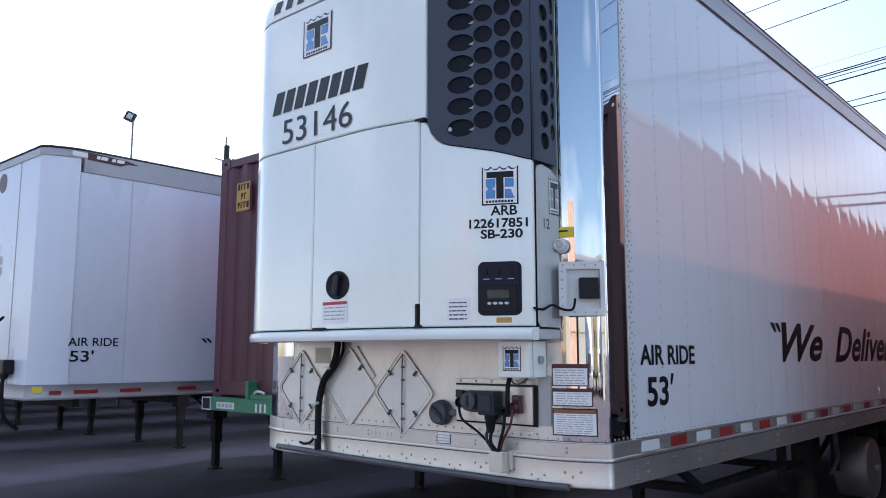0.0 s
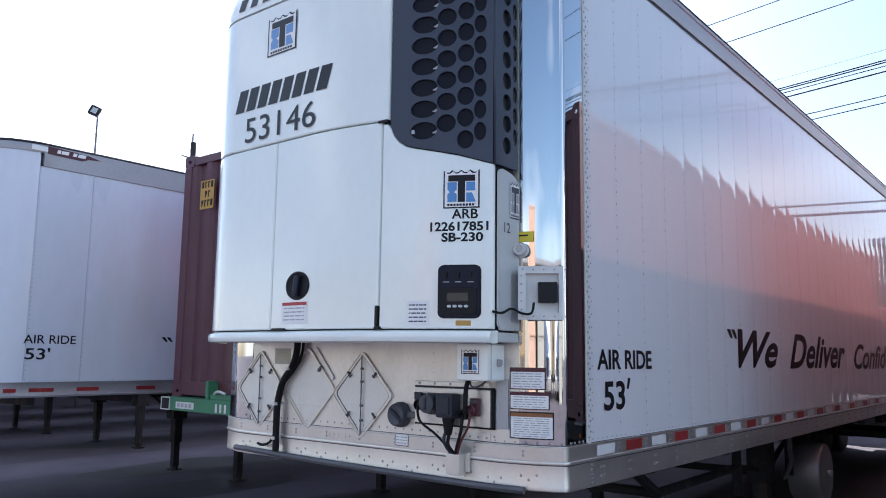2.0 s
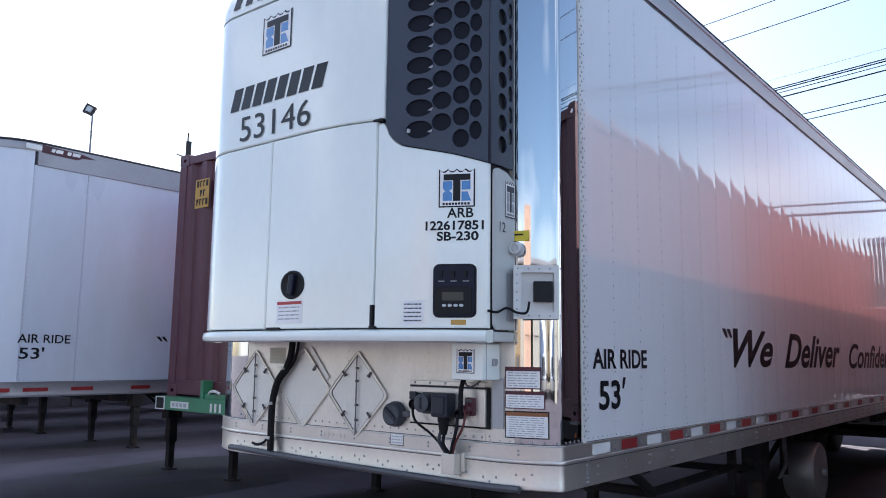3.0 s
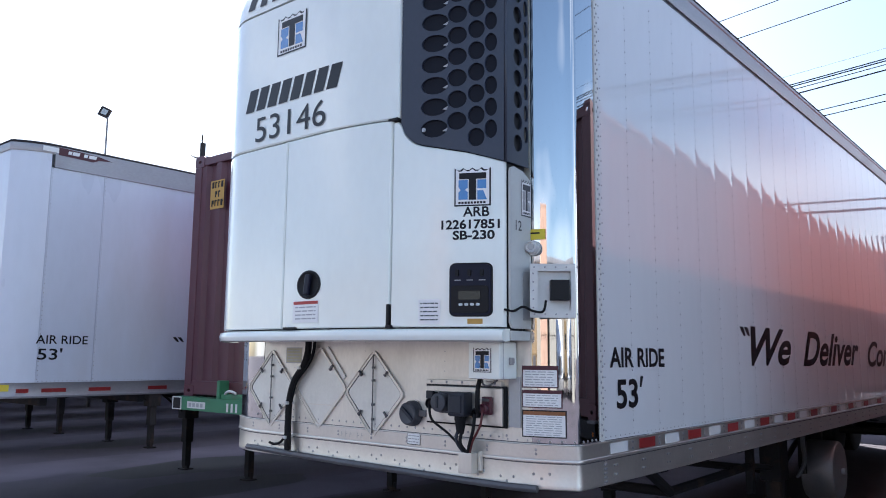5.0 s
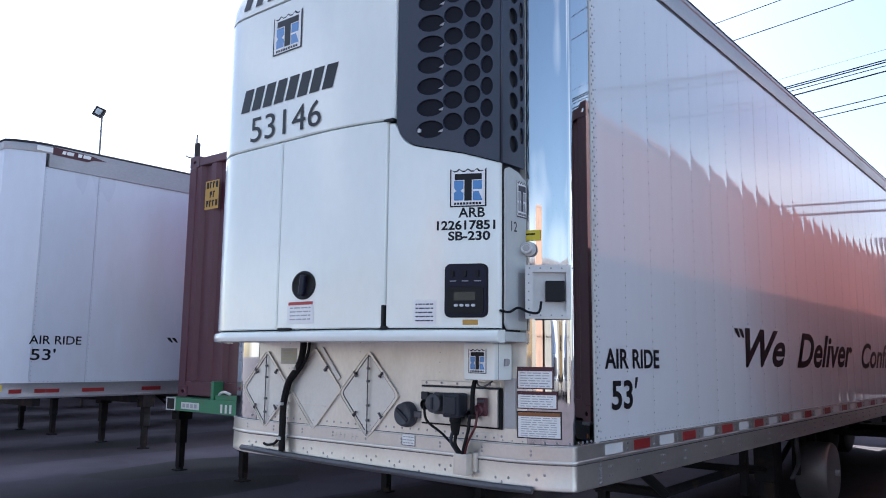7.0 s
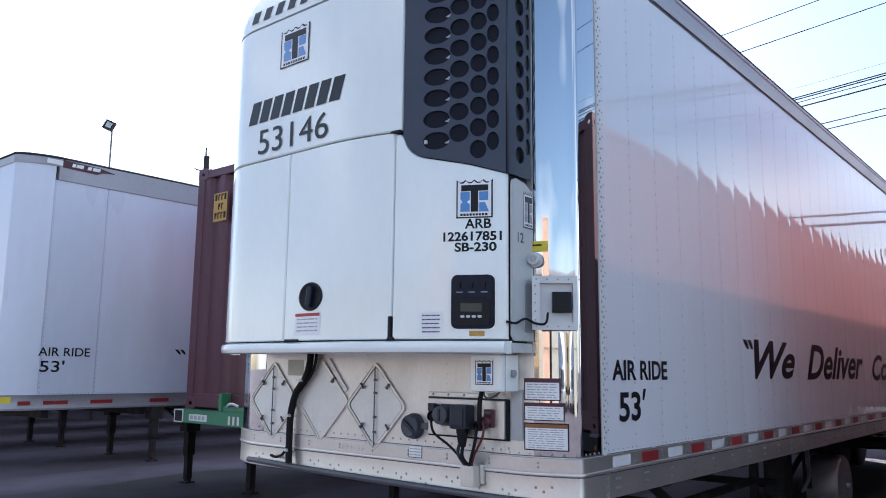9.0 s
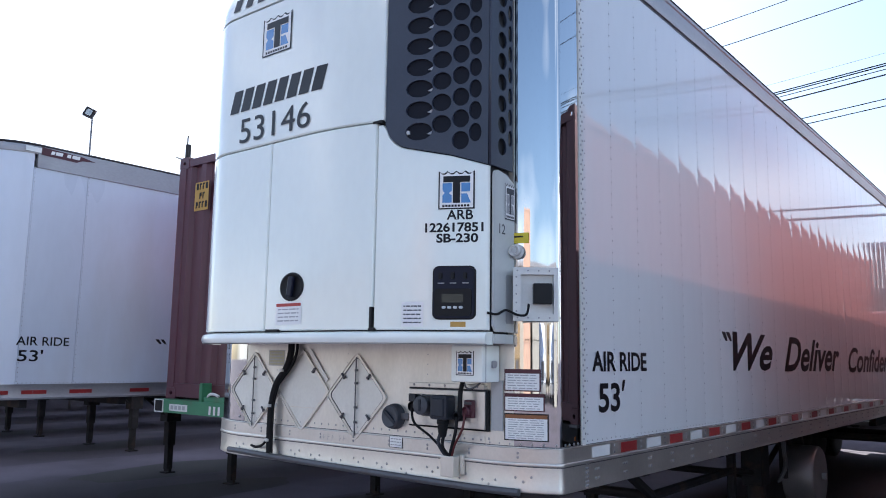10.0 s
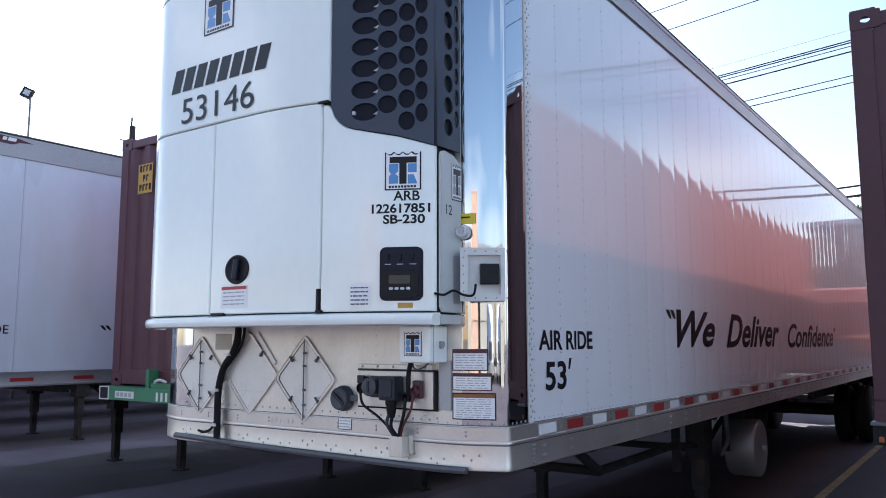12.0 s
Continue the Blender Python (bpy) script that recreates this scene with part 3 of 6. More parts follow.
for k in range(34):
    spots.append(((-2.25 + k * 0.058, 0, Z_SKIN + 0.028), (0, -1, 0)))
for j in range(6):
    for yy in (0.318, 0.338):
        spots.append(((0.0075, yy, 1.19 + j * 0.02), (1, 0, 0)))
rivets("rail_bolts", spots, 0.0072, reefer, M["rail_bolt"], "bolt heads along the bottom rail")

# front wall seams and rivet columns
spots = []
for x in (-0.72, -1.3, -1.9):
    for j in range(9):
        spots.append(((x, 0, 1.45 + j * 0.05), (0, -1, 0)))
rivets("front_rivets", spots, 0.004, reefer, M["rivet"])

# reflective tape along the side
for k in range(50):
    y0 = 0.374 + k * 0.3135
    if y0 + 0.19 > TL:
        break
    red = k % 2 == 1
    bm = one_box(0.0095, 0.0112, y0, y0 + 0.185, Z_RIDGE + 0.01, Z_SKIN - 0.012)
    part("reflective_strip", bm, M["tape_red" if red else "tape_white"], reefer, "red reflective tape" if red else "white reflective tape")


# lettering on the side
def on_side(y0, z0):
    return lambda u, v: Vector((0.0035, y0 + u, z0 + v))


lettering("lettering", "AIR RIDE", 0.635, 0.101, on_side(0.40, 1.727), M["letter"], reefer, bold=0.026, label="black AIR RIDE lettering")
lettering("lettering", "53", 0.235, 0.147, on_side(0.465, 1.522), M["letter"], reefer, bold=0.024, label="black 53 lettering")
lettering("lettering", "'", 0.042, 0.058, on_side(0.722, 1.624), M["letter"], reefer, shear=0.3, bold=0.03)
lettering("lettering", "\"", 0.20, 0.062, on_side(2.25, 1.93), M["letter"], reefer, shear=-0.4, bold=0.02)
lettering("lettering", "We", 0.93, 0.275, on_side(2.46, 1.725), M["letter"], reefer, shear=0.42, bold=0.026, label="black slanted slogan lettering")
lettering("lettering", "Deliver", 1.95, 0.29, on_side(3.70, 1.715), M["letter"], reefer, shear=0.42, bold=0.024, label="black slanted slogan lettering")
lettering("lettering", "Confidence", 2.85, 0.27, on_side(6.04, 1.70), M["letter"], reefer, shear=0.42, bold=0.021, label="black slanted slogan lettering")
lettering("lettering", "\"", 0.17, 0.06, on_side(8.93, 1.90), M["letter"], reefer, shear=0.4, bold=0.02)

# undercarriage
cross = mesh_of(one_box(-TW + 0.04, -0.04, -0.04, 0.04, 1.150, 1.176), "crossmember", M["steel_dark"])
for k in range(26):
    ob = part_data("crossmember", cross, reefer)
    ob.location = (0, 0.5 + k * 0.6, 0)
part("coupler_plate", one_box(-TW + 0.5, -0.5, 0.95, 1.9, 1.03, 1.062, 0.008), M["steel_dark"], reefer)
for lx in (-0.47, -2.12):
    landing_leg(reefer, lx, 4.36, 1.16)
    bm = bmesh.new()
    box(bm, lx - 0.09, lx + 0.09, 4.24, 4.48, 0.70, 1.15, 0.012)
    part("gear_box", bm, M["steel_dark"], reefer)
    bm = bmesh.new()
    box(bm, lx - 0.03, lx + 0.03, 3.695, 3.765, 0.66, 1.15, 0.006)
    part("hanger_post", bm, M["steel_dark"], reefer)
    for p, q, r_ in (((1.60, 1.14), (2.12, 0.87), 0.034), ((2.12, 0.87), (3.72, 0.885), 0.034), ((3.72, 0.885), (4.36, 0.80), 0.028), ((4.40, 0.72), (5.45, 1.13), 0.026)):
        bm = bmesh.new()
        cylinder(bm, (lx, p[0], p[1]), (lx, q[0], q[1]), r_, 8)
        part("leg_brace", bm, M["steel_dark"], reefer)
for z, y in ((0.87, 2.12), (0.78, 4.36), (1.09, 1.45)):
    bm = bmesh.new()
    cylinder(bm, (-2.12, y, z), (-0.47, y, z), 0.034, 10)
    part("leg_crossbar", bm, M["steel_dark"], reefer)
for dy in (0.0, 0.06):
    bm = bmesh.new()
    tube(bm, [(-0.30, 4.62 + dy, 1.12), (-0.29, 4.60 + dy, 0.98), (-0.30, 4.66 + dy, 0.84), (-0.36, 4.64 + dy, 0.70)], 0.012, 7, 4)
    part("air_hose", bm, M["steel_grey"], reefer, "thin grey air hose", smooth=True)
bm = bmesh.new()
lathe(bm, [(0, 0.04), (-0.012, 0.2), (0.0, 0.262), (0.02, 0.276), (0.26, 0.276), (0.28, 0.262), (0.29, 0.0)], (-0.1, 5.1, 0.735), (-1, 0, 0), 36)
tank = part("fuel_tank", bm, M["tank"], reefer, "round dull aluminium fuel tank slung under the floor", smooth=True)
bm = bmesh.new()
lathe(bm, [(0, 0.0), (0.0, 0.03), (0.035, 0.03), (0.035, 0.0)], (-0.085, 5.1, 0.735), (1, 0, 0), 14)
part("tank_plug", bm, M["rivet"], tank)
for sy in (5.36, 4.78):
    bm = bmesh.new()
    box(bm, -0.38, -0.32, sy, sy + 0.06, 0.72, 1.1)
    part("tank_strap", bm, M["steel_dark"], reefer)
axle_set(reefer, -TW, 0, (12.9, 14.2))
for rx in (-0.75, -1.84):
    part("slider_rail", one_box(rx - 0.05, rx + 0.05, 11.2, 15.6, 0.82, 1.07), M["steel_dark"], reefer)
for fx in (-0.66, -2.55):
    part("mud_flap", one_box(fx, fx + 0.62, 15.02, 15.035, 0.25, 1.05), M["rubber"], reefer)
part("rear_bumper", one_box(-TW + 0.15, -0.15, TL - 0.12, TL - 0.02, 0.5, 0.6, 0.01), M["steel_grey"], reefer)
for bx in (-0.6, -1.99):
    part("bumper_post", one_box(bx - 0.05, bx + 0.05, TL - 0.12, TL - 0.04, 0.58, 1.18), M["steel_grey"], reefer)


# ---- the nose of the trailer: placard holders, plates and cables ----
def on_nose(off):
    return lambda u, v: nose_at(u, v, off)


def placard_holder(cx, cz, open_door):
    holder = thing("placard_holder", "diamond-shaped aluminium placard frame riveted to the trailer nose", "placard holder", (cx, 0, cz), "placard frames")
    hw, hh = 0.236, 0.243

    def diamond(w, h, r):
        pts = []
        for (ax, az), (bx, bz), (cx_, cz_) in (((0, -h), (w, 0), (0, h)), ((w, 0), (0, h), (-w, 0)), ((0, h), (-w, 0), (0, -h)), ((-w, 0), (0, -h), (w, 0))):
            b = Vector((bx, bz))
            p, q = b + (Vector((ax, az)) - b).normalized() * r, b + (Vector((cx_, cz_)) - b).normalized() * r
            for k in range(5):
                t = k / 4
                pts.append(tuple(p * (1 - t) ** 2 + b * 2 * t * (1 - t) + q * t * t))
        return pts

    # The thin dark ring paints the shadow line inside the folded frame.
    for nm, outer, inner, y0, d, m in (("frame", 0.0, 0.024, -0.004, 0.008, "alu_front"), ("frame_lip", 0.0, 0.006, -0.0105, 0.005, "alu_front"),
                                       ("gasket", 0.024, 0.0285, -0.003, 0.006, "steel_grey" if open_door else "alu_front")):
        me = flat_from_curve([diamond(hw - outer, hh - outer, 0.034), diamond(hw - inner, hh - inner, 0.03)], d)
        for v in me.vertices:
            v.co = (v.co.x, y0 - v.co.z, v.co.y)
        me.materials.clear()
        me.materials.append(M[m])
        part_data(nm, me, holder)
    panel_half = [q for q in diamond(hw - 0.029, hh - 0.029, 0.03) if q[0] >= -1e-6]
    panel_half = sorted(panel_half, key=lambda q: math.atan2(q[1], q[0]))
    for side in (1, -1):
        bm = bmesh.new()
        prism(bm, [(side * max(u, 0.0), v) for u, v in panel_half], 0.0012, 0.0035, lambda u, v, w: (u, -w, v))
        part("placard_leaf", bm, M["placard"], holder, "pale hinged placard leaf" if open_door else "")
    if open_door:
        bm = bmesh.new()
        cylinder(bm, (0, -0.014, -hh + 0.03), (0, -0.014, hh - 0.03), 0.0035, 8)
        for z in (-0.14, -0.06, 0.07, 0.14):
            box(bm, -0.006, 0.008, -0.018, -0.004, z - 0.006, z + 0.006)
        part("hinge_rod", bm, M["steel_grey"], holder, "dark hinge rod")
        for sx, sz in ((1, 1), (1, -1), (-1, 1), (-1, -1)):
            bm = bmesh.new()
            m = Matrix.Translation((sx * 0.098, -0.012, sz * 0.108)) @ Matrix.Rotation(radians(40 * sx * sz), 4, "Y")
            box(bm, -0.004, 0.004, -0.008, 0.004, -0.017, 0.017, 0.002, m)
            box(bm, -0.010, 0.010, -0.005, 0.004, -0.017, -0.010, 0.002, m)
            part("clip", bm, M["steel_grey"], holder, "small spring clip")
    else:
        bm = bmesh.new()
        box(bm, -0.10, 0.10, -0.0075, -0.0036, -0.101, -0.096)
        part("pocket_edge", bm, M["alu_front"], holder, "thin pocket edge")
        bm = bmesh.new()
        box(bm, -0.013, 0.013, -0.011, -0.0006, -0.115, 0.115, 0.002, Matrix.Translation((0.135, 0, 0.145)) @ Matrix.Rotation(radians(-42), 4, "Y"))
        part("retainer_strip", bm, M["placard"], holder, "pale retaining strip")
        bm = bmesh.new()
        box(bm, -0.007, 0.007, -0.018, 0, -0.018, 0.018, 0.003, Matrix.Translation((0.1, 0, 0.115)) @ Matrix.Rotation(radians(45), 4, "Y"))
        part("clip", bm, M["steel_grey"], holder)
    return holder


placard_holder(-2.107, 1.572, True)
placard_holder(-1.665, 1.588, False)
placard_holder(-1.222, 1.570, True)


def sticker(name, label, u0, u1, v0, v1, head, rows, place, edge="letter", category="sticker", field="white_vinyl", ink="print"):
    """A printed label: dark edge, white field, a coloured head band and plain bars for its small print."""
    t = thing(name, label, category)
    bm = bmesh.new()
    decal(bm, u0, u1, v0, v1, place(0.0015), 6)
    part("border", bm, M[edge], t)
    bm = bmesh.new()
    e = min(0.0055, (v1 - v0) * 0.06)
    decal(bm, u0 + e, u1 - e, v0 + e, v1 - e, place(0.0022), 6)
    part("field", bm, M[field], t)
    hh = (v1 - v0) * 0.14
    if head:
        bm = bmesh.new()
        decal(bm, u0 + e, u1 - e, v1 - e - hh, v1 - e, place(0.0028), 6)
        part("head_band", bm, M[head], t)
    r = random.Random(len(label) + rows)
    bm = bmesh.new()
    span = (v1 - v0) - 2 * e - (hh if head else 0)
    for k in range(rows):
        zc = v1 - e - (hh if head else 0) - span * (k + 0.75) / (rows + 0.5)
        hb = span / (rows + 0.5) * 0.16
        u = u0 + 0.1 * (u1 - u0)
        while u < u1 - 0.14 * (u1 - u0):
            w = r.uniform(0.08, 0.26) * (u1 - u0)
            w = min(w, u1 - 0.1 * (u1 - u0) - u)
            decal(bm, u, u + w, zc - hb, zc + hb, place(0.0030), 2)
            u += w + 0.035 * (u1 - u0)
    part("small_print", bm, M[ink], t, kind="stuff")
    return t


sticker("warning_sticker", "white warning sticker with dark red head on polished corner", -0.252, -0.083, 1.632, 1.735, "dark_red_vinyl", 6, on_nose, "dark_red_vinyl")
sticker("warning_sticker", "narrow white warning sticker with dark red head", -0.252, -0.067, 1.54, 1.622, "dark_red_vinyl", 5, on_nose, "dark_red_vinyl")
sticker("warning_sticker", "large white warning sticker with orange head", -0.252, -0.05, 1.405, 1.53, "orange_vinyl", 9, on_nose)
sticker("rating_plate", "small dull metal rating plate on aluminium nose", -1.985, -1.835, 1.725, 1.82, None, 4, on_nose, "print", "plate", "olive_plate")
sticker("nose_label", "small white label on the nose rail", -0.965, -0.872, 1.318, 1.378, None, 3, lambda o: on_nose(o + 0.009))

marks = thing("chalk_mark", "faint grey handwritten marks on the nose rail", "mark")
for k, (u, h) in enumerate(((-1.47, 0.03), (-1.435, 0.034), (-1.40, 0.028), (-1.34, 0.03), (-1.31, 0.03))):
    bm = bmesh.new()
    decal(bm, u, u + 0.003, 1.322, 1.322 + h, on_nose(0.0105), 1, lean=0.004)
    decal(bm, u + 0.003, u + 0.016, 1.322 + h * (0.4 + 0.1 * (k % 3)), 1.322 + h * (0.4 + 0.1 * (k % 3)) + 0.003, on_nose(0.0105))
    part("stroke", bm, M["print"], marks)

# stainless connector plate with sockets, plugs and cables
conn = thing("connector_panel", "stainless socket plate with dark plugs, dark edges and cables", "connector panel", (-0.58, 0, 1.55))
bm = bmesh.new()
box(bm, -0.24, 0.237, -0.026, 0, -0.103, 0.075, 0.003)
part("plate", bm, M["alu_rail"], conn, "scuffed stainless plate")
# Gasket's wider right edge and the strip under the ledge are painted shade.
part("gasket", one_box(-0.247, 0.252, -0.014, -0.0015, -0.112, 0.081), M["rubber"], conn, "dark rubber gasket, widened on the right for shade")
part("shadow_gap", one_box(-0.238, 0.246, -0.028, -0.001, 0.0755, 0.084), M["seal"], conn)
bm = bmesh.new()
box(bm, -0.236, 0.237, -0.034, 0, 0.0845, 0.108, 0.003)
ledge = part("drip_ledge", bm, M["alu_front"], conn, "pale riveted ledge")
for k in range(5):
    bm = bmesh.new()
    lathe(bm, [(0, 0.006), (0.003, 0.006), (0.005, 0.003), (0.005, 0)], (-0.2 + k * 0.1, -0.034, 0.097), (0, -1, 0), 8)
    part("bolt", bm, M["rivet"], ledge)
bm = bmesh.new()
box(bm, 0.258, 0.326, -0.004, -0.0005, -0.105, 0.13, 0.001)
part("side_plate", bm, M["grey_cover"], conn, "dull grey metal patch beside the plate")
bm = bmesh.new()
box(bm, 0.09, 0.225, -0.007, -0.0005, -0.168, -0.135, 0.002)
low_plate = part("lower_plate", bm, M["alu_front"], conn)
for x in (0.105, 0.155, 0.205):
    bm = bmesh.new()
    lathe(bm, [(0, 0.005), (0.003, 0.005), (0.005, 0)], (x, -0.007, -0.152), (0, -1, 0), 8)
    part("bolt", bm, M["rivet"], low_plate)
# small socket with its raised lid, round grey coupler, black plug
bm = bmesh.new()
box(bm, -0.222, -0.162, -0.032, -0.02, -0.035, 0.045, 0.006)
lathe(bm, [(0, 0.027), (0.03, 0.027), (0.034, 0.022), (0.02, 0.02), (0.02, 0.0)], (-0.192, -0.03, -0.012), (0, -1, 0), 18)
sock = part("socket", bm, M["black"], conn, "small black socket")
bm = bmesh.new()
box(bm, -0.214, -0.17, -0.062, -0.052, 0.012, 0.052, 0.004)
box(bm, -0.2, -0.184, -0.055, -0.03, 0.04, 0.05, 0.003)
part("socket_lid", bm, M["plug"], sock)
bm = bmesh.new()
box(bm, -0.155, -0.055, -0.034, -0.02, -0.058, 0.05, 0.008)
lathe(bm, [(0, 0.047), (0.012, 0.047), (0.015, 0.043), (0.045, 0.042), (0.052, 0.046), (0.066, 0.046), (0.07, 0.04)], (-0.105, -0.032, -0.002), (0, -1, 0), 26)
lathe(bm, [(0.066, 0.041), (0.058, 0.036), (0.062, 0.012), (0.072, 0.010), (0.072, 0.0)], (-0.105, -0.032, -0.002), (0, -1, 0), 26)
coup = part("coupler", bm, M["coupler_grey"], conn, "round grey electric coupler", smooth=True)
bm = bmesh.new()
box(bm, -0.112, -0.098, -0.108, -0.09, -0.03, 0.028, 0.003)
part("coupler_grip", bm, M["plug"], coup)
bm = bmesh.new()
box(bm, -0.045, 0.06, -0.098, -0.02, -0.066, 0.052, 0.013)
box(bm, -0.03, 0.045, -0.106, -0.09, -0.05, 0.036, 0.006)
plug = part("plug", bm, M["plug"], conn, "large slate-grey plug")
bm = bmesh.new()
lathe(bm, [(0, 0.03), (0.02, 0.03), (0.024, 0.026), (0.05, 0.024), (0.085, 0.017)], (0.012, -0.062, -0.064), (0, 0, -1), 16)
part("plug_boot", bm, M["rubber"], plug, smooth=True)
bm = bmesh.new()
lathe(bm, [(0, 0.026), (0.05, 0.024), (0.054, 0.016), (0.03, 0.014)], (0.105, -0.022, -0.045), (0, -1, 0), 16)
part("grommet", bm, M["black"], conn, smooth=True)
bm = bmesh.new()
box(bm, 0.128, 0.182, -0.048, -0.02, -0.052, 0.034, 0.008)
lathe(bm, [(0, 0.026), (0.022, 0.025), (0.026, 0.019), (0.02, 0.012), (0.02, 0)], (0.152, -0.046, -0.022), (0, -1, 0), 16)
coupling = part("air_coupling", bm, M["dark_red_vinyl"], conn, "dark red air line coupling")
bm = bmesh.new()
box(bm, 0.136, 0.176, -0.056, -0.046, 0.012, 0.026, 0.003)
part("coupling_lug", bm, M["steel_grey"], coupling)
cap = thing("round_cap", "round black rubber socket cap on the nose", "cap", (-0.93, 0, 1.478))
bm = bmesh.new()
lathe(bm, [(0, 0.066), (0.02, 0.066), (0.028, 0.06), (0.05, 0.058), (0.056, 0.05), (0.048, 0.02), (0.048, 0.0)], (0, 0, 0), (0, -1, 0), 26)
part("cap_body", bm, M["coupler_grey"], cap, "scuffed grey rubber cap", smooth=True)
bm = bmesh.new()
box(bm, 0.06, 0.11, -0.03, -0.005, -0.012, 0.02, 0.005)
part("hinge", bm, M["steel_grey"], cap)
bm = bmesh.new()
box(bm, -0.05, 0.05, -0.060, -0.046, -0.009, 0.009, 0.003, Matrix.Rotation(radians(38), 4, "Y"))
part("finger_bar", bm, M["plug"], cap)


def cable(name, label, pts, r, material, category="cable"):
    bm = bmesh.new()
    tube(bm, pts, r, 8, 6)
    ob = new(name, mesh_of(bm, name, material, True))
    return tagged(ob, label, category)


cable("cable", "thin black cable drooping from socket to bracket", [(-0.772, -0.06, 1.53), (-0.74, -0.075, 1.46), (-0.64, -0.07, 1.40), (-0.545, -0.05, 1.315)], 0.0065, M["rubber"])
cable("cable", "black cable hanging from plug to bracket", [(-0.575, -0.07, 1.42), (-0.575, -0.085, 1.37), (-0.545, -0.06, 1.31)], 0.0085, M["plug"])
cable("cable", "black cable hanging from plug to bracket", [(-0.56, -0.06, 1.42), (-0.55, -0.085, 1.36), (-0.525, -0.06, 1.31)], 0.0085, M["rubber"])
cable("cable", "red cable from air coupling to bracket", [(-0.428, -0.07, 1.52), (-0.43, -0.085, 1.45), (-0.48, -0.08, 1.37), (-0.515, -0.06, 1.30)], 0.006, M["wire_red"])
cable("cable", "black cable beside the red one", [(-0.475, -0.07, 1.50), (-0.468, -0.09, 1.43), (-0.5, -0.08, 1.35), (-0.525, -0.06, 1.30)], 0.008, M["rubber"])
cable("cable", "black cable down from the white box", [(-0.442, -0.06, 1.69), (-0.446, -0.08, 1.63), (-0.444, -0.088, 1.57), (-0.45, -0.08, 1.53), (-0.462, -0.06, 1.505)], 0.0115, M["rubber"])
cable("power_conduit", "thick black corrugated conduit down the nose", [(-1.735, -0.04, 1.88), (-1.738, -0.04, 1.80), (-1.775, -0.037, 1.715), (-1.86, -0.035, 1.62), (-1.90, -0.035, 1.5), (-1.90, -0.04, 1.36), (-1.89, -0.045, 1.215)], 0.020, M["rubber"], "conduit")
cable("cable", "thin black cable beside the conduit", [(-1.695, -0.03, 1.88), (-1.70, -0.03, 1.8), (-1.745, -0.03, 1.72), (-1.84, -0.03, 1.63)], 0.009, M["rubber"])
cable("cable", "black pigtail lead off the conduit", [(-1.905, -0.04, 1.33), (-1.95, -0.04, 1.265), (-2.02, -0.035, 1.24), (-2.08, -0.03, 1.245)], 0.008, M["rubber"])
for z in (1.70, 1.49, 1.29):
    x = -1.795 if z > 1.6 else -1.9
    strap = new("cable_strap", mesh_of(one_box(x - 0.012, x + 0.014, -0.068, -0.01, z - 0.009, z + 0.009, 0.003), "cable_strap", M["cap"]))
    tagged(strap, "pale strap that holds the conduit", "strap", group="conduit straps")
cable("cable", "thin black cable round the edge of the white box", [(-0.464, -0.03, 1.85), (-0.466, -0.05, 1.78), (-0.463, -0.06, 1.70), (-0.45, -0.05, 1.66)], 0.005, M["rubber"])
cable("cable", "thin grey wire loop under the white box", [(-0.44, -0.06, 1.668), (-0.42, -0.075, 1.645), (-0.39, -0.08, 1.638), (-0.36, -0.075, 1.65), (-0.345, -0.06, 1.668)], 0.0045, M["steel_grey"])
bracket = thing("cable_bracket", "small bare metal cable bracket on the nose rail", "bracket", (-0.515, 0, 1.275))
bm = bmesh.new()
box(bm, -0.056, 0.026, -0.075, -0.02, -0.058, 0.04, 0.004)
part("pocket", bm, M["alu_front"], bracket)
bm = bmesh.new()
box(bm, 0.028, 0.046, -0.03, -0.01, -0.045, 0.045, 0.003)
part("ear", bm, M["alu_front"], bracket)
pipe_pts = [(-2.3, -0.03, 1.205), (-1.7, -0.034, 1.192), (-1.0, -0.036, 1.183), (-0.4, -0.034, 1.178), (-0.16, -0.01, 1.178)]
cable("drain_pipe", "dark grey pipe along the bottom of the nose", pipe_pts, 0.017, M["steel_grey"], "pipe")

jbox = thing("control_box", "white metal junction box with blue and black emblem", "box", (-0.365, 0, 1.757))
bm = bmesh.new()
box(bm, -0.092, 0.09, -0.145, 0, -0.086, 0.088, 0.008)
part("box_body", bm, M["unit"], jbox)
part("lid_seam", one_box(-0.0935, 0.0915, -0.116, -0.112, -0.0875, 0.0895), M["print"], jbox, "grey seam of the lid")
bm = bmesh.new()
box(bm, 0.09, 0.104, -0.07, -0.045, -0.02, 0.015, 0.004)
box(bm, 0.09, 0.098, -0.045, -0.03, -0.012, 0.012, 0.002)
part("latch", bm, M["rivet"], jbox)


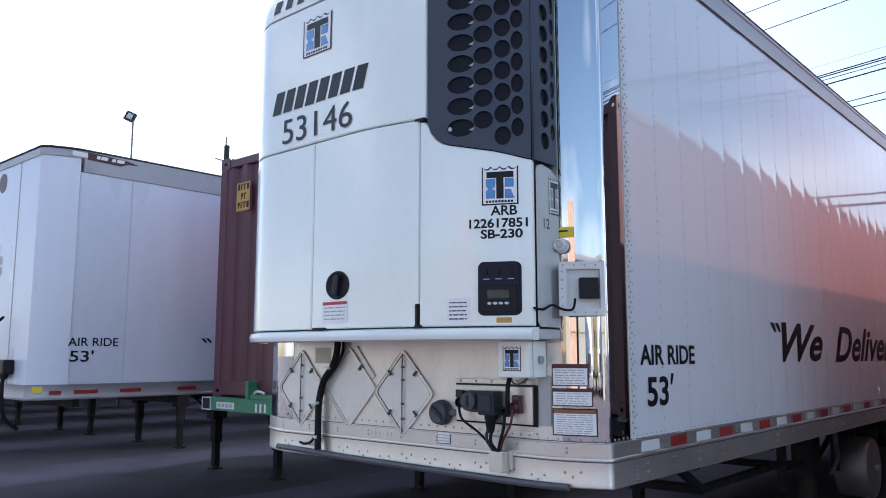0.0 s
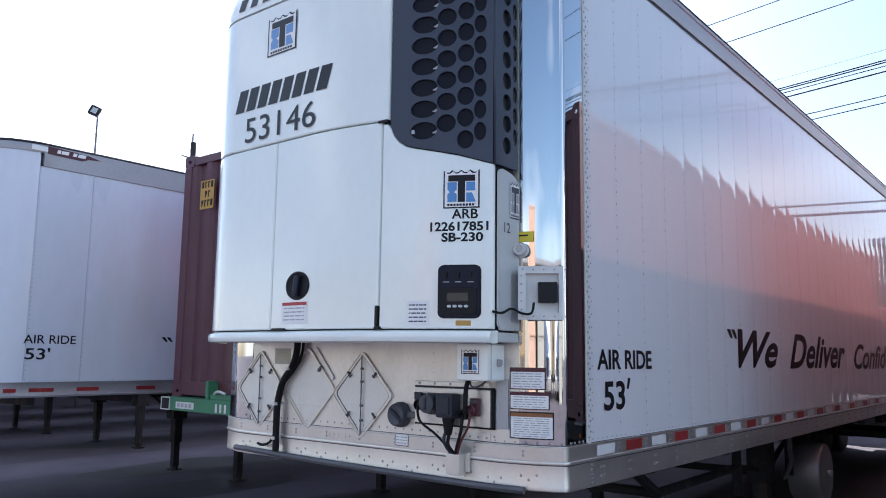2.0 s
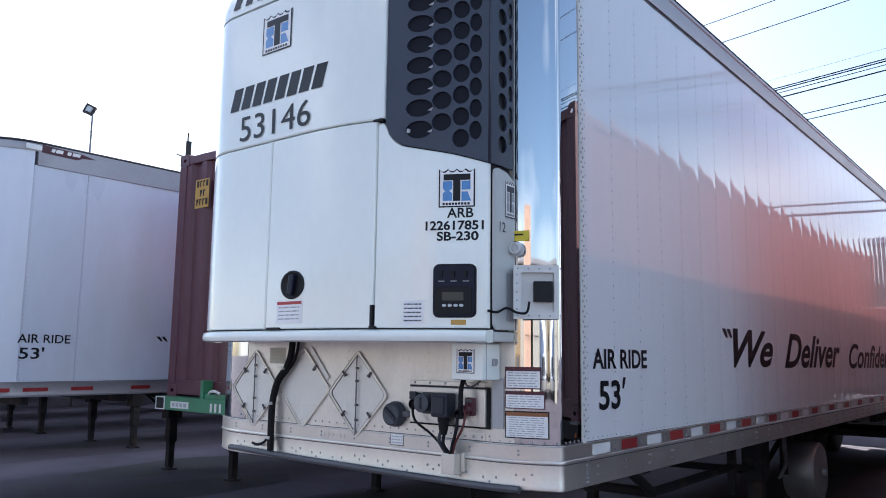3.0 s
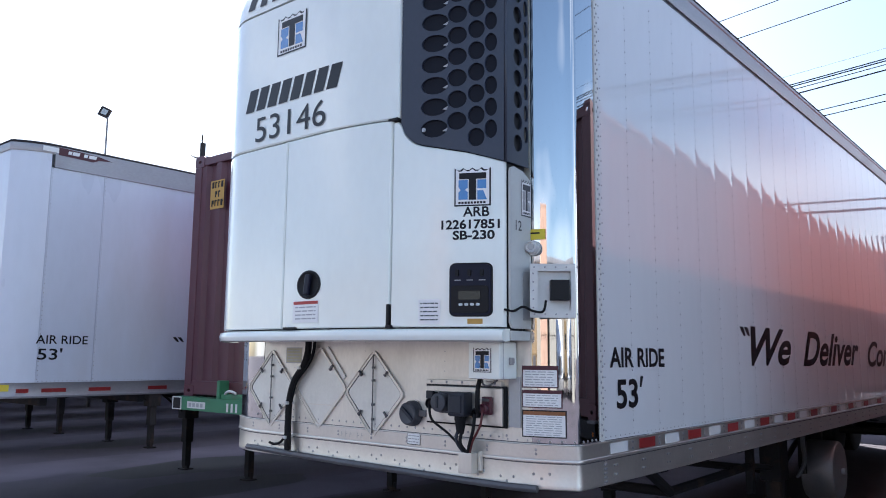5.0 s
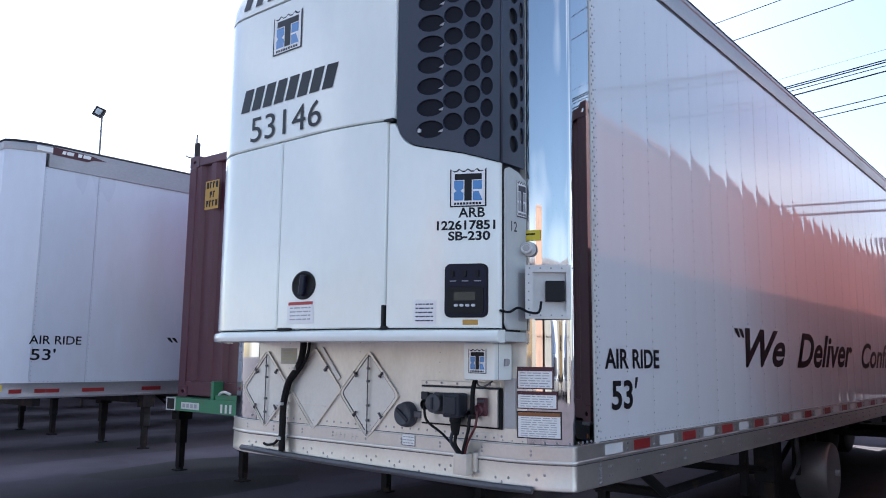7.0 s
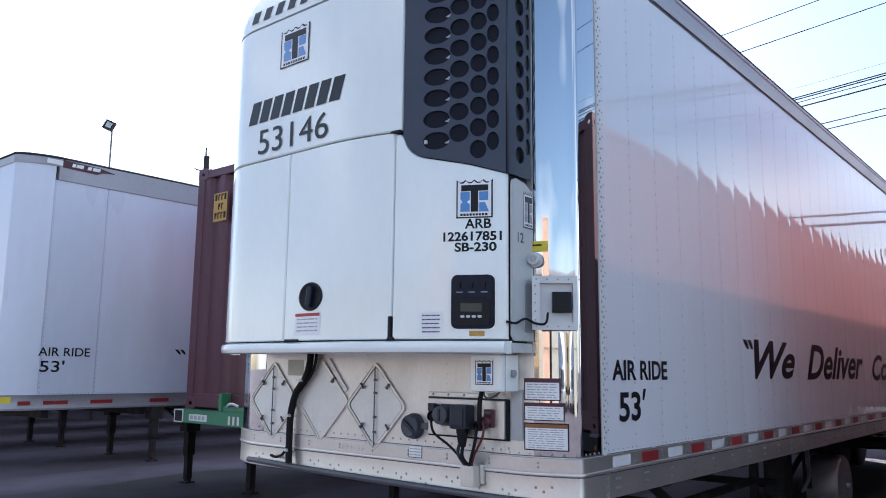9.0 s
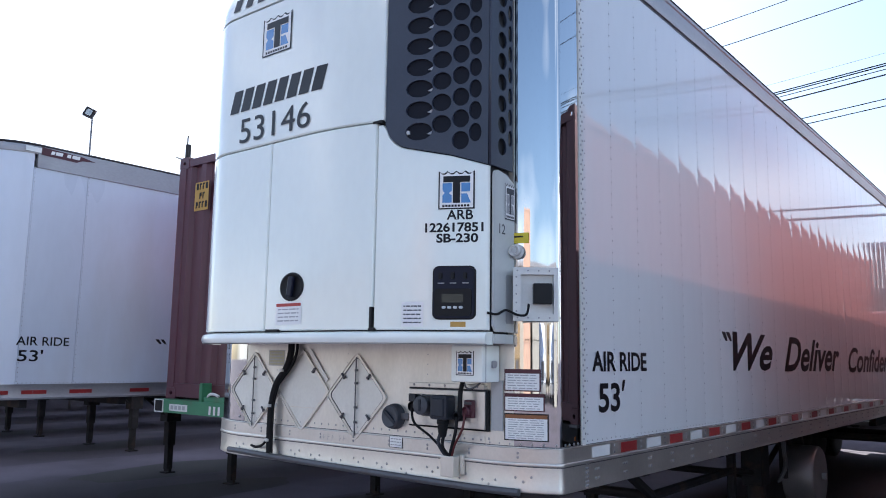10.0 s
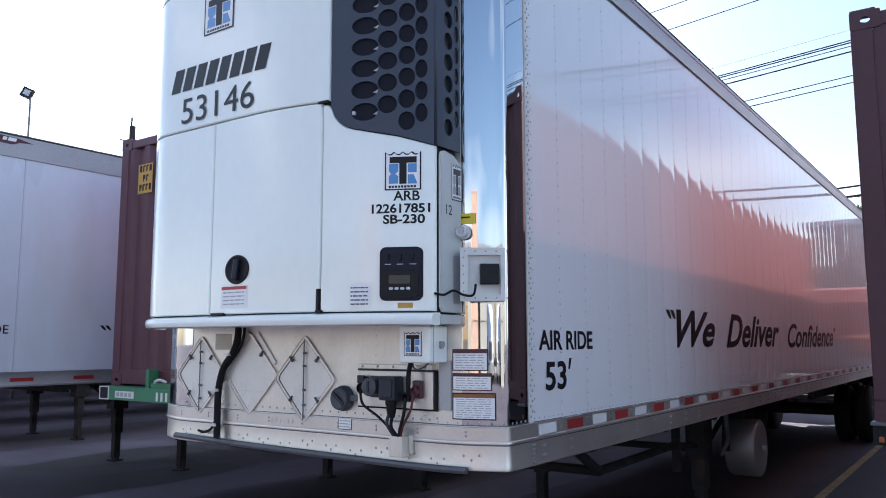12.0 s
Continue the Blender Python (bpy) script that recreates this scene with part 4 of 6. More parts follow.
def emblem(parent, u0, u1, v0, v1, place, mat_dark, mat_block="blue"):
    """A shield of plain shapes: dark outline with a scalloped top, pale field, dark bars and blue blocks."""
    w, h = u1 - u0, v1 - v0

    def poly(pts, off, m, nm):
        bm = bmesh.new()
        bm.faces.new([bm.verts.new((u0 + a * w, v0 + b * h, 0)) for a, b in pts])
        bmesh.ops.triangulate(bm, faces=bm.faces[:])
        for k in range(1, 10):
            bmesh.ops.bisect_plane(bm, geom=bm.verts[:] + bm.edges[:] + bm.faces[:], plane_co=(u0 + w * k / 10, 0, 0), plane_no=(1, 0, 0))
        for v in bm.verts:
            v.co = place(off)(v.co.x, v.co.y)
        part(nm, bm, M[m], parent)

    def top(a0, a1, b, d):
        out = []
        for k in range(13):
            t = k / 12
            out.append((a1 + (a0 - a1) * t, b - d * abs(math.sin(t * math.pi * 4))))
        return out

    poly([(0.0, 0.0), (1.0, 0.0)] + top(0.0, 1.0, 1.0, 0.07), 0.0015, mat_dark, "emblem_outline")
    poly([(0.04, 0.035), (0.96, 0.035)] + top(0.04, 0.96, 0.965, 0.07), 0.0022, "white_vinyl", "emblem_field")
    poly([(0.12, 0.17), (0.38, 0.17), (0.38, 0.36), (0.30, 0.42), (0.38, 0.48), (0.38, 0.68), (0.12, 0.68), (0.12, 0.50), (0.18, 0.42), (0.12, 0.36)], 0.0029, mat_block, "emblem_block")
    poly([(0.64, 0.45), (0.88, 0.45), (0.88, 0.68), (0.64, 0.68)], 0.0029, mat_block, "emblem_block")
    poly([(0.64, 0.16), (0.90, 0.16), (0.80, 0.40), (0.64, 0.40)], 0.0029, mat_block, "emblem_block")
    poly([(0.41, 0.16), (0.61, 0.16), (0.61, 0.70), (0.41, 0.70)], 0.0034, mat_dark, "emblem_bar")
    poly([(0.14, 0.70), (0.88, 0.70), (0.88, 0.86), (0.14, 0.86)], 0.0034, mat_dark, "emblem_bar")
    for k in range(9):
        a = 0.12 + 0.085 * k
        poly([(a, 0.06), (a + 0.062, 0.06), (a + 0.062, 0.118), (a, 0.118)], 0.0029, mat_dark, "emblem_dash")


emblem(jbox, -0.06, 0.045, -0.055, 0.06, lambda o: (lambda u, v: Vector((u, -0.145 - o, v))), "letter")

# satellite sender housing on the corner
tracker = thing("tracker_housing", "open white metal housing with black square sensor on corner", "housing")
tracker.matrix_world = Matrix.Translation((-0.107, 0.044, 2.083)) @ Matrix.Rotation(radians(38.5), 4, "Z")
bm = bmesh.new()
hw, hh = 0.106, 0.126
for a in ((-hw, hw, hh - 0.034, hh), (-hw, hw, -hh, -hh + 0.034), (-hw, -hw + 0.036, -hh + 0.034, hh - 0.034), (hw - 0.022, hw, -hh + 0.034, hh - 0.034)):
    box(bm, a[0], a[1], -0.055, -0.04, a[2], a[3])
part("flange", bm, M["cap"], tracker, "riveted white flange")
bm = bmesh.new()
box(bm, -hw + 0.01, hw - 0.004, -0.03, 0.03, -hh + 0.01, hh - 0.01)
for a in ((-hw + 0.03, -hw + 0.036, -hh + 0.03, hh - 0.03), (hw - 0.022, hw - 0.016, -hh + 0.03, hh - 0.03)):
    box(bm, a[0], a[1], -0.042, 0.0, a[2], a[3])
box(bm, -hw + 0.036, hw - 0.022, -0.042, 0.0, hh - 0.036, hh - 0.03)
box(bm, -hw + 0.036, hw - 0.022, -0.042, 0.0, -hh + 0.03, -hh + 0.036)
part("tray", bm, M["cap"], tracker)
bm = bmesh.new()
box(bm, -0.012, 0.076, -0.072, -0.02, -0.046, 0.050, 0.004)
part("sensor", bm, M["black"], tracker, "black square sensor")
spots = []
for k in range(5):
    for s in (-1, 1):
        spots.append(((-hw + 0.02 + k * 0.05, -0.055, s * (hh - 0.016)), (0, -1, 0)))
    spots.append(((-hw + 0.015, -0.055, -0.08 + k * 0.04), (0, -1, 0)))
rivets("flange_rivets", spots, 0.0045, tracker, M["rivet"])
cable("cable", "black lead from the cooling unit to the sensor", [(-0.212, -0.19, 1.99), (-0.195, -0.14, 1.985), (-0.168, -0.105, 2.005), (-0.13, -0.075, 1.985), (-0.09, -0.055, 1.985), (-0.082, -0.045, 2.035)], 0.0058, M["rubber"])
vent = thing("vent_cap", "white round plastic vent cap with yellow tag above", "cap", (-0.175, 0, 2.29))
bm = bmesh.new()
lathe(bm, [(0, 0.036), (0.012, 0.036), (0.014, 0.025), (0.022, 0.025), (0.024, 0.028), (0.052, 0.028), (0.056, 0.023), (0.050, 0.018), (0.050, 0.0)], (-0.012, 0.016, 0.003), (0.3, -1, 0), 20)
part("cap_body", bm, M["cap"], vent, smooth=True)
# Grey disc that darkens the middle of the cap.
bm = bmesh.new()
lathe(bm, [(0.0505, 0.016), (0.053, 0.014), (0.053, 0.0)], (-0.012, 0.016, 0.003), (0.3, -1, 0), 16)
part("cap_insert", bm, M["grey_cover"], vent, "grey disc in the cap", smooth=True)
bm = bmesh.new()
decal(bm, -0.235, -0.135, 2.335, 2.385, on_nose(0.004), 5)
tag = new("yellow_tag", mesh_of(bm, "yellow_tag", M["yellow_vinyl"]))
tagged(tag, "yellow sticker on polished corner", "sticker")
bm = bmesh.new()
decal(bm, -0.215, -0.16, 2.362, 2.37, on_nose(0.005), 4)
part("small_print", bm, M["letter"], tag)


# ---- the cooling unit on the nose ----
unit = thing("refrigeration_unit", "large white nose-mounted trailer refrigeration unit with black grille", "cooling unit")
UX0, UX1 = -2.28, -0.216


def ay(x):
    if x > -1.2:
        return -0.46 + 0.295 * (x + 1.2) ** 2
    if x < -1.85:
        return -0.46 + 1.5 * (x + 1.85) ** 2
    return -0.46


def on_unit(off):
    return lambda u, v: Vector((u, ay(u) - 0.015 - off, v))


def arc_panel(x0, x1, low, high, nx=24, nz=10, thick=0.014, crown=0.0):
    """A moulded cover that follows the unit's bowed front, with rolled edges. low and high give its z over x."""
    bm = bmesh.new()
    us = [0, 0.006 / (x1 - x0)] + [0.02 + 0.96 * k / nx for k in range(nx + 1)] + [1 - 0.006 / (x1 - x0), 1]
    us = sorted(us)
    rows = []
    for i, u in enumerate(us):
        x = x0 + (x1 - x0) * u
        a, b = low(x), high(x)
        vs = [0, 0.006 / (b - a)] + [0.02 + 0.96 * k / nz for k in range(nz + 1)] + [1 - 0.006 / (b - a), 1]
        vs = sorted(vs)
        row = []
        for j, v in enumerate(vs):
            back = 0.0075 if i in (0, len(us) - 1) or j in (0, len(vs) - 1) else 0.0
            row.append(bm.verts.new((x, ay(x) - 0.015 + back - crown * 4 * v * (1 - v), a + (b - a) * v)))
        rows.append(row)
    for p, q in zip(rows, rows[1:]):
        for j in range(len(p) - 1):
            bm.faces.new((p[j], p[j + 1], q[j + 1], q[j]))
    edge = [e for e in bm.edges if e.is_boundary]
    ext = bmesh.ops.extrude_edge_only(bm, edges=edge)
    for v in [g for g in ext["geom"] if isinstance(g, bmesh.types.BMVert)]:
        v.co.y += thick
    return bm


def grille_low(x):
    knots = ((-0.70, 2.92), (-0.682, 2.90), (-0.665, 2.853), (-0.64, 2.822), (-0.61, 2.80), (-0.577, 2.787), (-0.47, 2.762), (-0.37, 2.739), (-0.29, 2.713), (-0.2, 2.683))
    if x <= knots[0][0]:
        return knots[0][1]
    for (xa, za), (xb, zb) in zip(knots, knots[1:]):
        if x <= xb:
            return za + (zb - za) * (x - xa) / (xb - xa)
    return knots[-1][1]


Z_U0, Z_U1, Z_U2, Z_U3 = 1.91, 2.93, 3.745, 4.0
bm = bmesh.new()
xs = [UX0 + 0.02 + (UX1 - UX0 - 0.03) * k / 40 for k in range(41)]
prism(bm, [(x, ay(x) + 0.012) for x in xs] + [(UX1 - 0.01, -0.002), (UX0 + 0.02, -0.002)], Z_U0 - 0.02, Z_U2 + 0.01, lambda u, v, w: (u, v, w))
part("inner_casing", bm, M["seal"], unit, "dark inner casing behind the covers")
part("left_cover", arc_panel(UX0, -1.4560, lambda x: Z_U0, lambda x: Z_U1 - 0.003), M["unit"], unit, smooth=True)
mid = part("middle_door", arc_panel(-1.4480, -0.7315, lambda x: Z_U0, lambda x: Z_U1 - 0.003), M["unit"], unit, smooth=True)
right = part("service_door", arc_panel(-0.7255, UX1, lambda x: Z_U0, lambda x: min(Z_U1 - 0.003, grille_low(x) - 0.005), 40), M["unit"], unit, smooth=True)
upper = part("upper_cover", arc_panel(UX0, -0.692, lambda x: Z_U1 + 0.003, lambda x: Z_U2 - 0.003, crown=0.004), M["unit"], unit, smooth=True)
bm = bmesh.new()
rows = []
for k in range(41):
    x = UX0 + (UX1 - UX0) * k / 40
    rows.append([bm.verts.new((x, ay(x) - 0.015 + 0.9 * max(0, z - Z_U2 - 0.05) ** 1.6, z)) for z in (Z_U2 + 0.005, Z_U2 + 0.02, Z_U2 + 0.06, Z_U2 + 0.12, Z_U2 + 0.18, Z_U2 + 0.23)]
                + [bm.verts.new((x, 0, Z_U3))] + [bm.verts.new((x, 0, Z_U2 + 0.005))])
for p, q in zip(rows, rows[1:]):
    for j in range(len(p)):
        bm.faces.new((p[j], p[(j + 1) % len(p)], q[(j + 1) % len(p)], q[j]))
bm.faces.new(rows[0][::-1])
bm.faces.new(rows[-1])
hood = part("top_hood", bm, M["unit"], unit, smooth=True)
# rounded lower lip
bm = bmesh.new()
lip = [(-0.02, 1.846), (0.02, 1.843), (0.036, 1.85), (0.043, 1.866), (0.043, 1.88), (0.036, 1.894), (0.02, 1.902), (-0.02, 1.903)]
rows = []
for k in range(49):
    x = UX0 - 0.03 + (UX1 + 0.03 - UX0 + 0.006) * k / 48
    rows.append([bm.verts.new((x, ay(x) - o, z)) for o, z in lip])
for p, q in zip(rows, rows[1:]):
    for j in range(len(lip)):
        bm.faces.new((p[j], p[(j + 1) % len(lip)], q[(j + 1) % len(lip)], q[j]))
bm.faces.new(rows[0][::-1])
bm.faces.new(rows[-1])
part("lower_lip", bm, M["unit"], unit, "rounded white lower lip", smooth=True)
bm = bmesh.new()
prism(bm, [(x, ay(x) + 0.01) for x in xs] + [(UX1 - 0.01, -0.002), (UX0 + 0.02, -0.002)], 1.855, 1.889, lambda u, v, w: (u, v, w))
part("base_plate", bm, M["grey_cover"], unit)
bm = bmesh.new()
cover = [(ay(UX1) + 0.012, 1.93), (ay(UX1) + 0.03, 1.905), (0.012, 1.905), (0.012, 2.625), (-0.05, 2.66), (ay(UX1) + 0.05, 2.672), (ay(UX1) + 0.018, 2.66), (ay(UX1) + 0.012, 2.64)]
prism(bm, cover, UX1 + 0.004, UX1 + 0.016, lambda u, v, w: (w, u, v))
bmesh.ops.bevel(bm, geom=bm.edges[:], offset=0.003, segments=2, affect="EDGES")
part("side_cover", bm, M["side_cover"], unit, "white moulded side cover with shade put into its colour")
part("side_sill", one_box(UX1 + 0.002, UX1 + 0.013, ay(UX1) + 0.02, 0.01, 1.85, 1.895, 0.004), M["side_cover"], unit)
part("side_cover", one_box(UX0 - 0.016, UX0 - 0.004, ay(UX0) + 0.006, -0.004, 1.87, 3.74, 0.003), M["unit"], unit)
# Flange set to show in the camera's view; its grey holds the shade.
for z0, z1 in ((1.925, 2.915), (2.945, 3.71)):
    part("rear_flange", one_box(UX0 - 0.046, UX0 - 0.017, ay(UX0) + 0.018, ay(UX0) + 0.034, z0, z1, 0.004), M["grey_cover"], unit, "flange behind the cover edge, shade put into its grey")
bm = bmesh.new()
box(bm, UX0 - 0.05, UX0 - 0.02, ay(UX0) - 0.004, ay(UX0) + 0.016, 2.895, 2.93, 0.004)
part("cover_hinge", bm, M["black"], unit)
# No opening is cut: a raised grey plate paints the slot's shade.
bm = bmesh.new()
slot = [(-0.062, 1.955), (-0.054, 1.945), (0.004, 1.945), (0.004, 2.175), (-0.054, 2.175), (-0.062, 2.163)]
prism(bm, slot, UX1 + 0.0155, UX1 + 0.0185, lambda u, v, w: (w, u, v))
part("side_slot", bm, M["grey_cover"], unit, "raised grey plate painting the shade of a slot")

emblem(unit, 0.0, 0.085, 2.44, 2.62, lambda o: (lambda u, v: Vector((UX1 + 0.0165 + o, -0.072 + u, v))), "coupler_grey", "print")


lettering("lettering", "12", 0.05, 0.048, lambda u, v: Vector((UX1 + 0.0175, -0.118 + u, 2.366 + v)), M["coupler_grey"], unit, bold=0.01, label="grey number on the side cover")


def rounded(u0, u1, v0, v1, r, n=6):
    pts = []
    for cx, cy, a0 in ((u1 - r, v0 + r, -90), (u1 - r, v1 - r, 0), (u0 + r, v1 - r, 90), (u0 + r, v0 + r, 180)):
        for k in range(n + 1):
            a = radians(a0 + 90 * k / n)
            pts.append((cx + r * math.cos(a), cy + r * math.sin(a)))
    return pts


# grille with rows of round openings
outline = [(-0.684, Z_U2 - 0.005)] + [(-0.684 + k * 0.004, grille_low(-0.684 + k * 0.004)) for k in range(0, 28)]
outline += [(-0.572 + k * 0.0396, grille_low(-0.572 + k * 0.0396)) for k in range(10)] + [(UX1 + 0.004, Z_U2 - 0.005)]
holes = []
for cx, z0, rx, rz in ((-0.521, 2.863, 0.064, 0.044), (-0.417, 2.893, 0.044, 0.044), (-0.332, 2.808, 0.0365, 0.0455), (-0.2695, 2.845, 0.0265, 0.0455)):
    for k in range(9):
        cz = z0 + k * 0.1075
        if cz + rz < Z_U2 - 0.03:
            holes.append([(cx + rx * math.cos(a * math.tau / 18), cz + rz * math.sin(a * math.tau / 18)) for a in range(18)])
me = flat_from_curve([outline] + holes, 0.010)
bm = bmesh.new()
bm.from_mesh(me)
for k in range(1, 24):
    bmesh.ops.bisect_plane(bm, geom=bm.verts[:] + bm.edges[:] + bm.faces[:], plane_co=(-0.684 + 0.02 * k, 0, 0), plane_no=(1, 0, 0))
bm.to_mesh(me)
bm.free()
for v in me.vertices:
    u, w, d = v.co
    v.co = (u, ay(u) - 0.010 - d, w)
me.materials.clear()
me.materials.append(M["grille"])
grille = part_data("grille", me, unit, "charcoal plastic grille with round openings")
bm = bmesh.new()
rows = [[bm.verts.new((x, ay(x) - 0.001, z)) for z in (2.70, Z_U2)] for x in [-0.68 + 0.46 * k / 12 for k in range(13)]]
for p, q in zip(rows, rows[1:]):
    bm.faces.new((p[0], p[1], q[1], q[0]))
part("condenser_coil", bm, M["coil"], unit, "dark condenser fins behind the grille")
for k in range(9):
    z = 2.858 + k * 0.1075
    if z < Z_U2 - 0.05:
        bm = bmesh.new()
        prism(bm, [(-0.486, z - 0.008), (-0.462, z - 0.012), (-0.462, z + 0.006)], 0.001, 0.009, lambda u, v, w: (u, ay(u) - w, v))
        part("grille_clip", bm, M["print"], grille, "small pale fixing clip")
bm = bmesh.new()
prism(bm, rounded(-0.583, -0.570, 2.853, 2.873, 0.005), 0.001, 0.009, lambda u, v, w: (u, ay(u) - w, v))
part("grille_clip", bm, M["button"], grille, "small pale fixing clip")
side_holes = []
for cy, z0, ra in ((-0.094, 2.79, 0.036), (-0.026, 2.845, 0.018)):
    for k in range(9):
        cz = z0 + k * 0.1075
        if cz < 3.68:
            side_holes.append([(cy + ra * math.cos(a * math.tau / 14), cz + 0.042 * math.sin(a * math.tau / 14)) for a in range(14)])
me = flat_from_curve([[(ay(UX1) - 0.012, 2.684), (-0.004, 2.684), (-0.004, Z_U2 - 0.005), (ay(UX1) - 0.012, Z_U2 - 0.005)]] + side_holes, 0.012)
for v in me.vertices:
    u, w, d = v.co
    v.co = (UX1 + 0.010 + d, u, w)
me.materials.clear()
me.materials.append(M["grille"])
part_data("side_grille", me, unit, "charcoal plastic side grille")

# handles, latches and controls
bm = bmesh.new()
lathe(bm, [(0, 0.074), (0.004, 0.074), (0.006, 0.066), (0.002, 0.06), (0.002, 0.0)], (-1.241, ay(-1.24) - 0.015, 2.134), (0, -1, 0), 32)
bmesh.ops.scale(bm, vec=(1.22, 1, 1), space=Matrix.Translation((1.241, 0, 0)), verts=bm.verts[:])
knob = part("turn_latch", bm, M["black"], mid, "round black turn latch", smooth=True)
bm = bmesh.new()
box(bm, -0.02, 0.02, -0.02, 0.0, -0.052, 0.052, 0.008, Matrix.Translation((-1.241, ay(-1.24) - 0.015, 2.134)) @ Matrix.Rotation(radians(8), 4, "Y"))
part("latch_grip", bm, M["panel"], knob)
bm = bmesh.new()
box(bm, -0.752, -0.69, ay(-0.72) - 0.026, ay(-0.72), 2.922, 2.934, 0.003)
part("door_latch", bm, M["black"], unit)
bm = bmesh.new()
box(bm, -0.744, -0.728, ay(-0.737) - 0.022, ay(-0.737), 1.92, 2.02, 0.003)
box(bm, -0.748, -0.712, ay(-0.73) - 0.024, ay(-0.73), 1.905, 1.92, 0.002)
part("door_latch", bm, M["black"], unit)
bm = bmesh.new()
box(bm, -1.43, -1.33, ay(-1.38) - 0.024, ay(-1.38), 1.906, 1.918, 0.002)
part("door_latch", bm, M["black"], unit)


def unit_slab(u0, u1, v0, v1, r, off, depth, material, name, parent, label=""):
    bm = bmesh.new()
    prism(bm, rounded(u0, u1, v0, v1, r), off, off + depth, lambda u, v, w: on_unit(w)(u, v))
    return part(name, bm, material, parent, label)


panel = unit_slab(-0.442, -0.260, 1.957, 2.207, 0.028, -0.002, 0.006, M["black"], "control_panel", right, "black control panel with small screen")
unit_slab(-0.436, -0.266, 1.963, 2.201, 0.024, 0.004, 0.004, M["panel"], "bezel", panel)
unit_slab(-0.428, -0.274, 1.975, 2.10, 0.014, 0.008, 0.006, M["black"], "keypad", panel)
unit_slab(-0.395, -0.305, 2.035, 2.075, 0.004, 0.014, 0.002, M["screen"], "screen", panel)
for k in range(4):
    unit_slab(-0.394 + k * 0.024, -0.378 + k * 0.024, 2.007, 2.019, 0.005, 0.014, 0.003, M["button"], "button", panel)
for k in range(3):
    unit_slab(-0.417 + k * 0.052, -0.390 + k * 0.052, 2.124, 2.128, 0.001, 0.008, 0.001, M["print"], "switch_mark", panel)
    unit_slab(-0.410 + k * 0.052, -0.397 + k * 0.052, 2.145, 2.175, 0.005, 0.008, 0.008, M["black"], "switch", panel)
unit_slab(-0.365, -0.302, 1.924, 1.948, 0.002, 0.0, 0.0015, M["gold_vinyl"], "gold_label", right)

emblem(right, -0.424, -0.268, 2.475, 2.66, on_unit, "letter")
emblem(upper, -1.566, -1.321, 3.435, 3.66, lambda o: on_unit(o + 0.005), "letter_grey")
lettering("lettering", "ARB", 0.112, 0.047, lambda u, v: on_unit(0.002)(-0.386 + u, 2.425 + v), M["letter"], right, bold=0.02)
lettering("lettering", "122617851", 0.25, 0.046, lambda u, v: on_unit(0.002)(-0.481 + u, 2.366 + v), M["letter"], right, bold=0.028)
lettering("lettering", "SB-230", 0.178, 0.044, lambda u, v: on_unit(0.002)(-0.43 + u, 2.316 + v), M["letter"], right, bold=0.03)
lettering("lettering", "53146", 0.59, 0.143, lambda u, v: on_unit(0.006)(-1.737 + u, 2.967 + v), M["letter_grey"], upper, bold=0.0, label="dark grey fleet number")
for k in range(8):
    u = -1.838 + k * 0.0985
    bm = bmesh.new()
    decal(bm, u, u + 0.078, 3.155, 3.285, on_unit(0.006), 1, lean=0.04)
    part("name_bar", bm, M["letter_grey"], upper, "slanted dark grey bar")
for k in range(10):
    u = -1.86 + k * 0.11
    bm = bmesh.new()
    decal(bm, u, u + 0.062, 3.785, 3.86, lambda u, v: Vector((u, ay(u) - 0.0185 + 0.9 * max(0, v - Z_U2 - 0.05) ** 1.6, v)), 1, lean=0.015)
    part("name_bar", bm, M["letter_grey"], hood, "dark grey bar")
for su, su1, sv, sv1, head, rows_n, lab in ((-1.36, -1.16, 1.94, 2.055, "red_vinyl", 4, "white instruction sticker with red head on cooling unit"),
                                          (-0.584, -0.483, 1.924, 2.04, None, 5, "white dealer sticker with grey print on cooling unit")):
    sticker("unit_sticker", lab, su, su1, sv, sv1, head, rows_n, on_unit, "white_vinyl", ink="print" if head else "coupler_grey")


# ---- shipping containers on chassis ----
def corrugated(length, height, depth=0.048, pitch=0.28, thick=0.004):
    """Profile points (along, depth) of a corrugated sheet."""
    pts, a = [], 0.0
    while a < length:
        for d, o in ((0.0, 0.0), (0.085, 0.0), (0.125, depth), (0.235, depth)):
            if a + d <= length:
                pts.append((a + d, o))
        a += pitch
    pts.append((length, 0.0))
    return pts


def corrugated_sheet(p0, along, inward, length, z0, z1, depth=0.048):
    bm = bmesh.new()
    p0, along, inward = Vector(p0), Vector(along), Vector(inward)
    prof = corrugated(length, z1 - z0, depth)
    rows = []
    for a, d in prof:
        q = p0 + along * a + inward * d
        rows.append([bm.verts.new((q.x, q.y, z0)), bm.verts.new((q.x, q.y, z1)), bm.verts.new((q.x + inward.x * 0.01, q.y + inward.y * 0.01, z1)), bm.verts.new((q.x + inward.x * 0.01, q.y + inward.y * 0.01, z0))])
    for p, q in zip(rows, rows[1:]):
        for j in range(4):
            bm.faces.new((p[j], p[(j + 1) % 4], q[(j + 1) % 4], q[j]))
    bm.faces.new(rows[0][::-1])
    bm.faces.new(rows[-1])
    return bm


CASTINGS = {}


